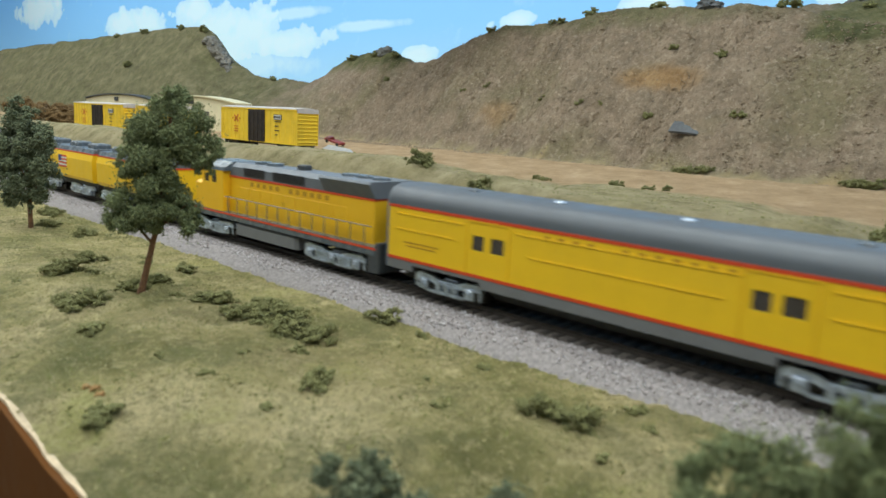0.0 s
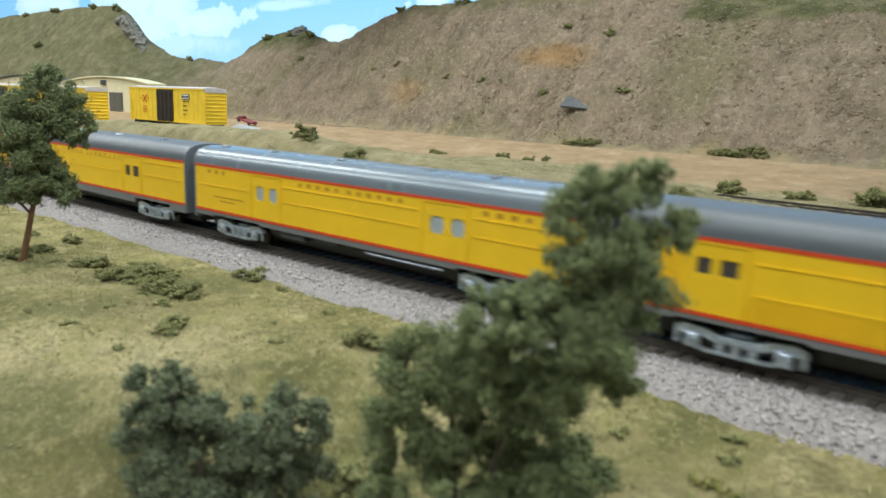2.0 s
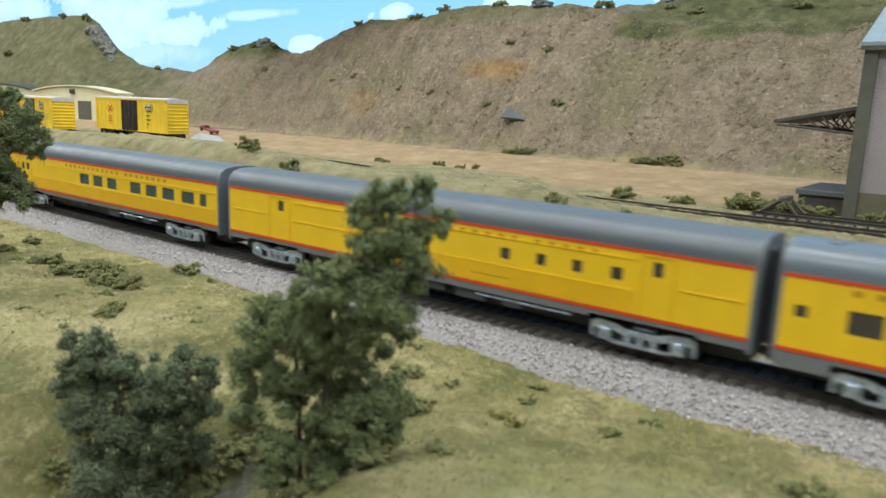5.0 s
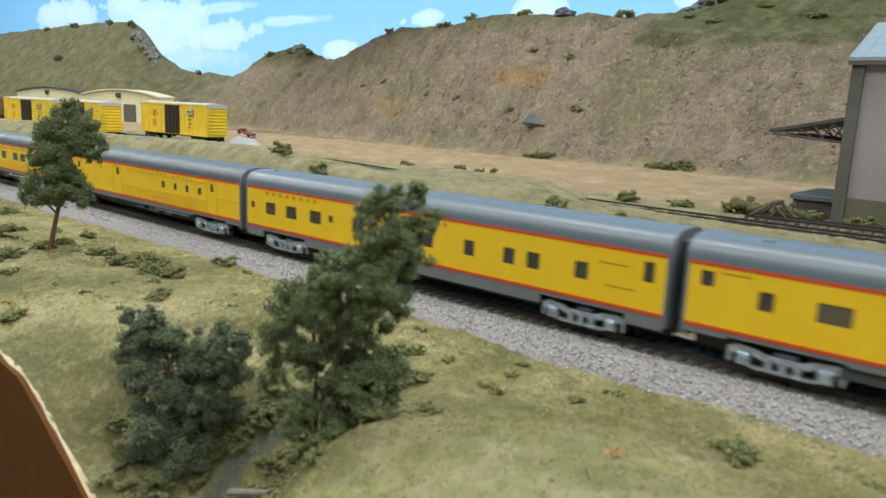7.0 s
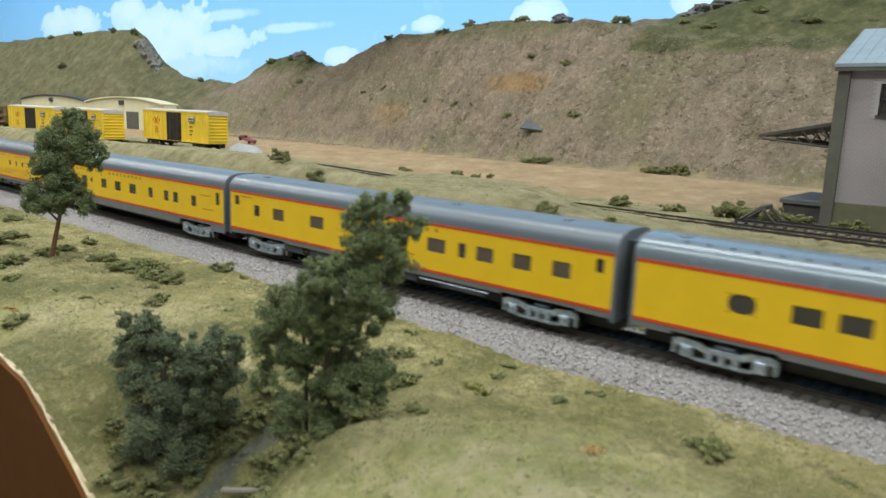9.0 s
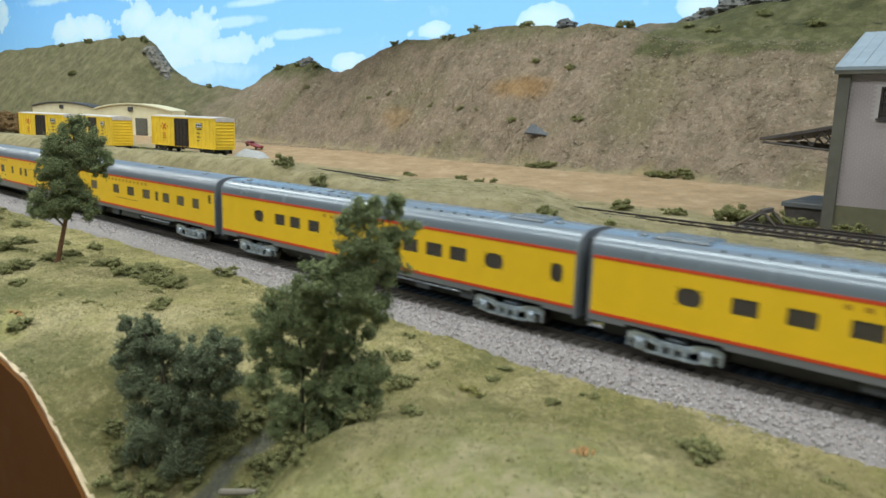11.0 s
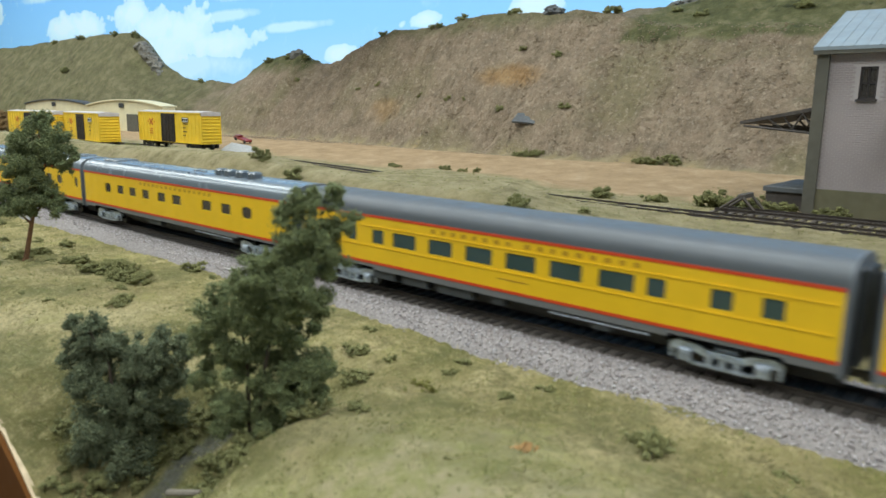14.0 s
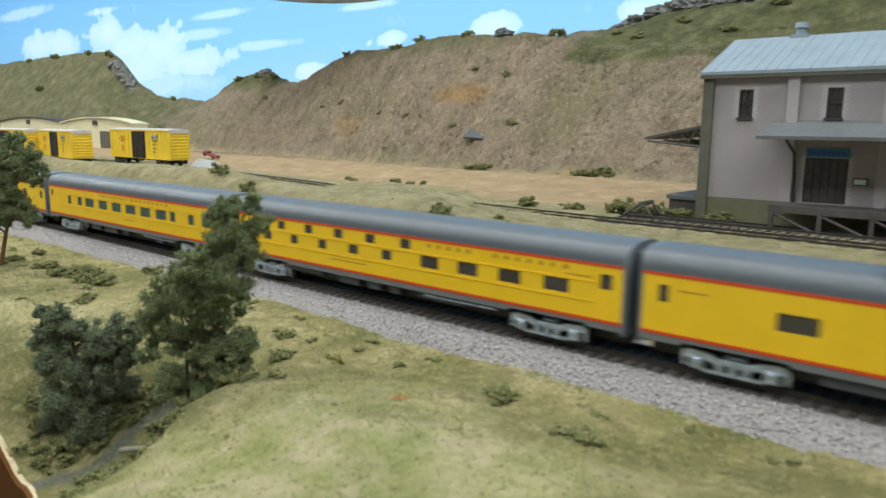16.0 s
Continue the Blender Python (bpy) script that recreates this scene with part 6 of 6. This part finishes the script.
# ---- freight depot ----
def depot():
    x0, x1, y0, y1, zb, zf, ze, zr = 0.0425, 0.330, 0.500, 0.625, 0.033, 0.0515, 0.1415, 0.170
    d = empty("freight_depot", pose(0, 0, 0), "mauve-grey brick freight depot with a pale metal roof and timber dock", "building")
    holes = [(0.0650 + i * 0.058, 0.0750 + i * 0.058, 0.1100, 0.1300, False) for i in range(5)] + [(0.1130, 0.1400, 0.0520, 0.0830, False), (0.2300, 0.2570, 0.0520, 0.0830, False)]
    wall = Shape()
    wall_with_holes(wall, x0, x1, zf, ze, y0, holes, 0.002)
    wall.add([(x0, y0, zf), (x0, y1, zf), (x0, y1, ze), (x0, (y0 + y1) / 2, zr - 0.001), (x0, y0, ze)], [(0, 1, 2, 3, 4)])
    wall.add([(x1, y0, zf), (x1, y1, zf), (x1, y1, ze), (x1, (y0 + y1) / 2, zr - 0.001), (x1, y0, ze)], [(0, 1, 2, 3, 4)])
    wall.add([(x0, y1, zf), (x1, y1, zf), (x1, y1, ze), (x0, y1, ze)], [(0, 1, 2, 3)])
    part("wall", wall.mesh("wall", BRICK_JOINT), d, "mauve-grey painted brick wall")
    # brick courses
    courses = Shape()
    z, row = zf + 0.0004, 0
    while z < ze - 0.001:
        x = x0 + 0.006 - (row % 2) * 0.0018
        while x < x1 - 0.004:
            a, b = max(x, x0 + 0.0045), min(x + 0.0032, x1)
            if not any(h[0] - 0.0012 < b and a < h[1] + 0.0012 and h[2] - 0.0012 < z + 0.0012 and z < h[3] + 0.0012 for h in holes):
                courses.add([(a, y0 - 0.00030, z), (b, y0 - 0.00030, z), (b, y0 - 0.00030, z + 0.00118), (a, y0 - 0.00030, z + 0.00118), (a, y0, z - 0.0001), (b, y0, z - 0.0001), (b, y0, z + 0.0013), (a, y0, z + 0.0013)],
                            [(0, 1, 2, 3), (4, 5, 1, 0), (5, 6, 2, 1), (6, 7, 3, 2), (7, 4, 0, 3)])
            x += 0.0036
        z += 0.00148
        row += 1
    me = bpy.data.meshes.new("brickwork")
    me.from_pydata(courses.v, [], courses.f)
    me.materials.append(BRICK_PAINT)
    tagged(part("brickwork", me, d, "fine painted brick courses"), kind="stuff")
    part("foundation", Shape().box(x0 - 0.001, x1 + 0.001, y0 - 0.0015, y1 + 0.001, zb - 0.006, zf).mesh("foundation", PLINTH), d, "olive painted foundation")
    for x in (x0 - 0.003, 0.0985, 0.157, 0.215, 0.273, x1 - 0.004):
        part("pilaster", Shape().box(x, x + 0.0075, y0 - 0.0030, y0 + 0.004, zb - 0.006 if x < x0 else zf, ze).mesh("pilaster", OLIVE if x < x0 else BRICK_PAINT), d, "olive corner pilaster" if x < x0 else "mauve-grey brick pilaster")
    ym = (y0 + y1) / 2
    roof = Shape().extrude_x([(y0 - 0.0058, ze - 0.001), (y0 - 0.0058, ze + 0.0012), (ym, zr + 0.002), (y1 + 0.006, ze + 0.0012), (y1 + 0.006, ze - 0.001), (ym, zr - 0.0008)], x0 - 0.005, x1 + 0.005)
    part("roof", roof.mesh("roof", METAL_ROOF), d, "pale blue-grey metal roof")
    seams = Shape()
    for i in range(41):
        x = x0 - 0.004 + i * 0.0073
        seams.add([(x, y0 - 0.006, ze + 0.0012), (x + 0.0005, y0 - 0.006, ze + 0.0012), (x + 0.0005, ym, zr + 0.002), (x, ym, zr + 0.002),
                   (x, y0 - 0.006, ze + 0.0014), (x + 0.0005, y0 - 0.006, ze + 0.0014), (x + 0.0005, ym, zr + 0.0022), (x, ym, zr + 0.0022)], [(0, 1, 5, 4), (4, 5, 6, 7), (0, 4, 7, 3), (1, 2, 6, 5)])
    part("roof_seams", seams.mesh("roof_seams", METAL_ROOF), d)
    part("eave_board", Shape().box(x0 - 0.005, x1 + 0.005, y0 - 0.0055, y0 - 0.003, ze - 0.0035, ze - 0.0008).mesh("eave_board", OLIVE), d, "dark eave board")
    for x in (0.0865, 0.24):
        v = Shape().tube((x, ym, zr - 0.001), (x, ym, zr + 0.0075), 0.0042, 0.0038, 14).tube((x, ym, zr + 0.0075), (x, ym, zr + 0.0115), 0.0052, 0.0046, 14)
        v.box(x - 0.0062, x + 0.0062, ym - 0.005, ym + 0.005, zr - 0.003, zr + 0.0030)
        part("roof_vent", v.mesh("roof_vent", METAL_ROOF, smooth=True), d, "round grey ridge ventilator")
    for i, h in enumerate(holes[:5]):
        f = Shape()
        a, b, c, e = h[:4]
        for q in ((a, a + 0.0012, c, e), (b - 0.0012, b, c, e), (a, b, c, c + 0.0012), (a, b, e - 0.0012, e), (a, b, (c + e) / 2 - 0.0006, (c + e) / 2 + 0.0006), ((a + b) / 2 - 0.0004, (a + b) / 2 + 0.0004, c, e)):
            f.box(q[0], q[1], y0 + 0.0006, y0 + 0.0016, q[2], q[3])
        w = part("window", f.mesh("window", SASH), d, "dark sash window")
        p = part("pane", Shape().box(a, b, y0 + 0.0018, y0 + 0.0021, c, e).mesh("pane", GLASS), w)
        part("sill", Shape().box(a - 0.001, b + 0.001, y0 - 0.0016, y0, c - 0.0016, c).mesh("sill", SASH), w)
    for h in holes[5:]:
        s = Shape().box(h[0], h[1], y0 + 0.0012, y0 + 0.0022, h[2], h[3])
        door = part("freight_door", s.mesh("freight_door", TIMBER), d, "dark plank freight door")
        for i in range(5):
            x = h[0] + 0.0008 + i * (h[1] - h[0] - 0.0016) / 5
            part("plank", Shape().box(x, x + 0.0045, y0 + 0.0006, y0 + 0.0012, h[2] + 0.001, h[3] - 0.001).mesh("plank", TIMBER), door)
    part("interior_back", Shape().box(x0 + 0.002, x1 - 0.002, y0 + 0.02, y0 + 0.021, zf, ze).mesh("interior_back", GREY_DARK), d)
    # front canopy over the dock
    part("canopy", Shape().extrude_x([(y0 - 0.037, 0.0955), (y0 - 0.037, 0.0978), (y0 - 0.0004, 0.1075), (y0 - 0.0004, 0.1052)], 0.090, x1).mesh("canopy", CANOPY), d, "grey sloping canopy above the dock")
    for x in (0.108, 0.166, 0.224, 0.282):
        b = Shape().tube((x, y0 - 0.033, 0.0955), (x, y0 - 0.010, 0.0865), 0.0010, None, 6).tube((x, y0 - 0.010, 0.0865), (x, y0 - 0.002, 0.0520), 0.0010, None, 6)
        part("canopy_bracket", b.mesh("canopy_bracket", SASH), d, "dark canopy bracket")
    sg = Shape().box(0.1135, 0.1405, y0 - 0.0020, y0 - 0.0006, 0.0835, 0.0893)
    part("name_board", sg.mesh("name_board", CYAN), d, "cyan name board")
    for i in range(8):
        part("name_mark", Shape().box(0.1150 + i * 0.0030, 0.1171 + i * 0.0030, y0 - 0.0025, y0 - 0.0020, 0.0850, 0.0877).mesh("name_mark", BLUE), d)
    part("notice_board", Shape().box(0.1435, 0.1525, y0 - 0.0016, y0 - 0.0005, 0.0655, 0.0705).box(0.1445, 0.1515, y0 - 0.0019, y0 - 0.0016, 0.0663, 0.0697, 1).mesh("notice_board", GREY_DARK, WHITE), d, "small white notice")
    # dock
    dock = part("dock_deck", Shape().box(0.100, x1, y0 - 0.031, y0 - 0.002, 0.0492, 0.0500).mesh("dock_deck", TIMBER), d, "dark plank loading dock")
    for i in range(9):
        part("plank", Shape().box(0.100, x1, y0 - 0.032 + i * 0.0033, y0 - 0.0290 + i * 0.0033, 0.0500, 0.0518).mesh("plank", TIMBER), dock)
    frame_ = Shape().box(0.100, x1, y0 - 0.0325, y0 - 0.030, 0.0470, 0.0500)
    for i in range(8):
        x = 0.101 + i * 0.030
        frame_.box(x, x + 0.0028, y0 - 0.0325, y0 - 0.0300, 0.0310, 0.0470)
        frame_.tube((x + 0.002, y0 - 0.0315, 0.0465), (x + 0.029, y0 - 0.0315, 0.0350), 0.0010, None, 6)
    part("dock_frame", frame_.mesh("dock_frame", TIMBER), d, "dark braced dock posts")
    # side canopy and ramp
    side = Shape().extrude_y([(-0.0115, 0.0925), (-0.0115, 0.0945), (x0, 0.1060), (x0, 0.1035)], 0.512, 0.605)
    part("side_canopy", side.mesh("side_canopy", TIMBER), d, "dark lean-to canopy on the gable side")
    for y in (0.513, 0.545, 0.575, 0.603):
        tr = Shape().tube((-0.009, y, 0.0915), (x0, y, 0.0870), 0.0009, None, 6)
        for a, b in ((0.008, 0.018), (0.018, 0.024), (0.030, 0.024), (0.030, 0.038)):
            tr.tube((a, y, 0.0925 + (a + 0.0115) * 0.19), (b, y, 0.0895), 0.0006, None, 5)
        part("canopy_truss", tr.mesh("canopy_truss", TIMBER), d, "dark timber truss")
    part("side_dock", Shape().box(0.006, x0 - 0.004, 0.520, 0.600, 0.0455, 0.0490, 0, 0.0006).box(0.008, x0 - 0.005, 0.522, 0.598, 0.028, 0.0455, 1).mesh("side_dock", CANOPY, TIMBER), d, "low grey side dock")
    return d


depot()


def bumper():
    b = empty("track_bumper", pose(0.012, 0.470, 0.0372), "dark steel track bumper at the dock siding's end", "bumper")
    f = Shape()
    for y in (-0.0085, 0.0085):
        f.tube((0.009, y, 0.0), (0.0, y, 0.0095), 0.0010, None, 6)
        f.tube((-0.013, y, 0.0), (0.0, y, 0.0095), 0.0010, None, 6)
    part("strut", f.mesh("strut", RAIL), b)
    part("beam", Shape().box(-0.0015, 0.0018, -0.0105, 0.0105, 0.0075, 0.0105, 0, 0.0005).mesh("beam", TIMBER), b, "dark bumper beam")


bumper()

# round shade of a ceiling lamp that hangs before the backdrop
shade = empty("ceiling_light", pose(-0.86, 0.88, 0.350), "round pale grey metal lamp shade hanging before the sky", "ceiling light")
bowl = [(0.165, 0.0), (0.167, 0.004), (0.15, 0.05), (0.08, 0.10), (0.03, 0.12), (0.02, 0.16)]
sv, sf = [], []
for r, z in bowl:
    sv += [(r * math.cos(2 * math.pi * i / 40), r * math.sin(2 * math.pi * i / 40), z) for i in range(40)]
for k in range(len(bowl) - 1):
    sf += [(k * 40 + i, k * 40 + (i + 1) % 40, (k + 1) * 40 + (i + 1) % 40, (k + 1) * 40 + i) for i in range(40)]
part("shade", Shape().add(sv, sf).mesh("shade", paint("pale_grey_enamel", (0.75, 0.76, 0.77), 0.4), smooth=True), shade, "pale grey enamel shade")
part("cord", Shape().tube((0, 0, 0.155), (0, 0, 0.945), 0.004, None, 8).mesh("cord", GREY_DARK), shade, "dark cord")


# ---- movement ----
FRONT_AT_START, SPEED, PITCH = -0.61975, 0.15173, 0.28775


def motions():
    """The whole train draws away along the main line at a steady pace."""
    things = [(0, CARS[0]), (-1, TENDER_B), (-1, TENDER_A), (-1, STEAM)] + [(k, CARS[k]) for k in range(1, 12)]
    for k, thing in things:
        start = FRONT_AT_START + PITCH * k
        walk(thing, [(t, pose(start - SPEED * t, TRACK_Y, RAIL_Z)) for t in (0.0, 4.0, 8.0, 12.0, 16.0)])


motions()
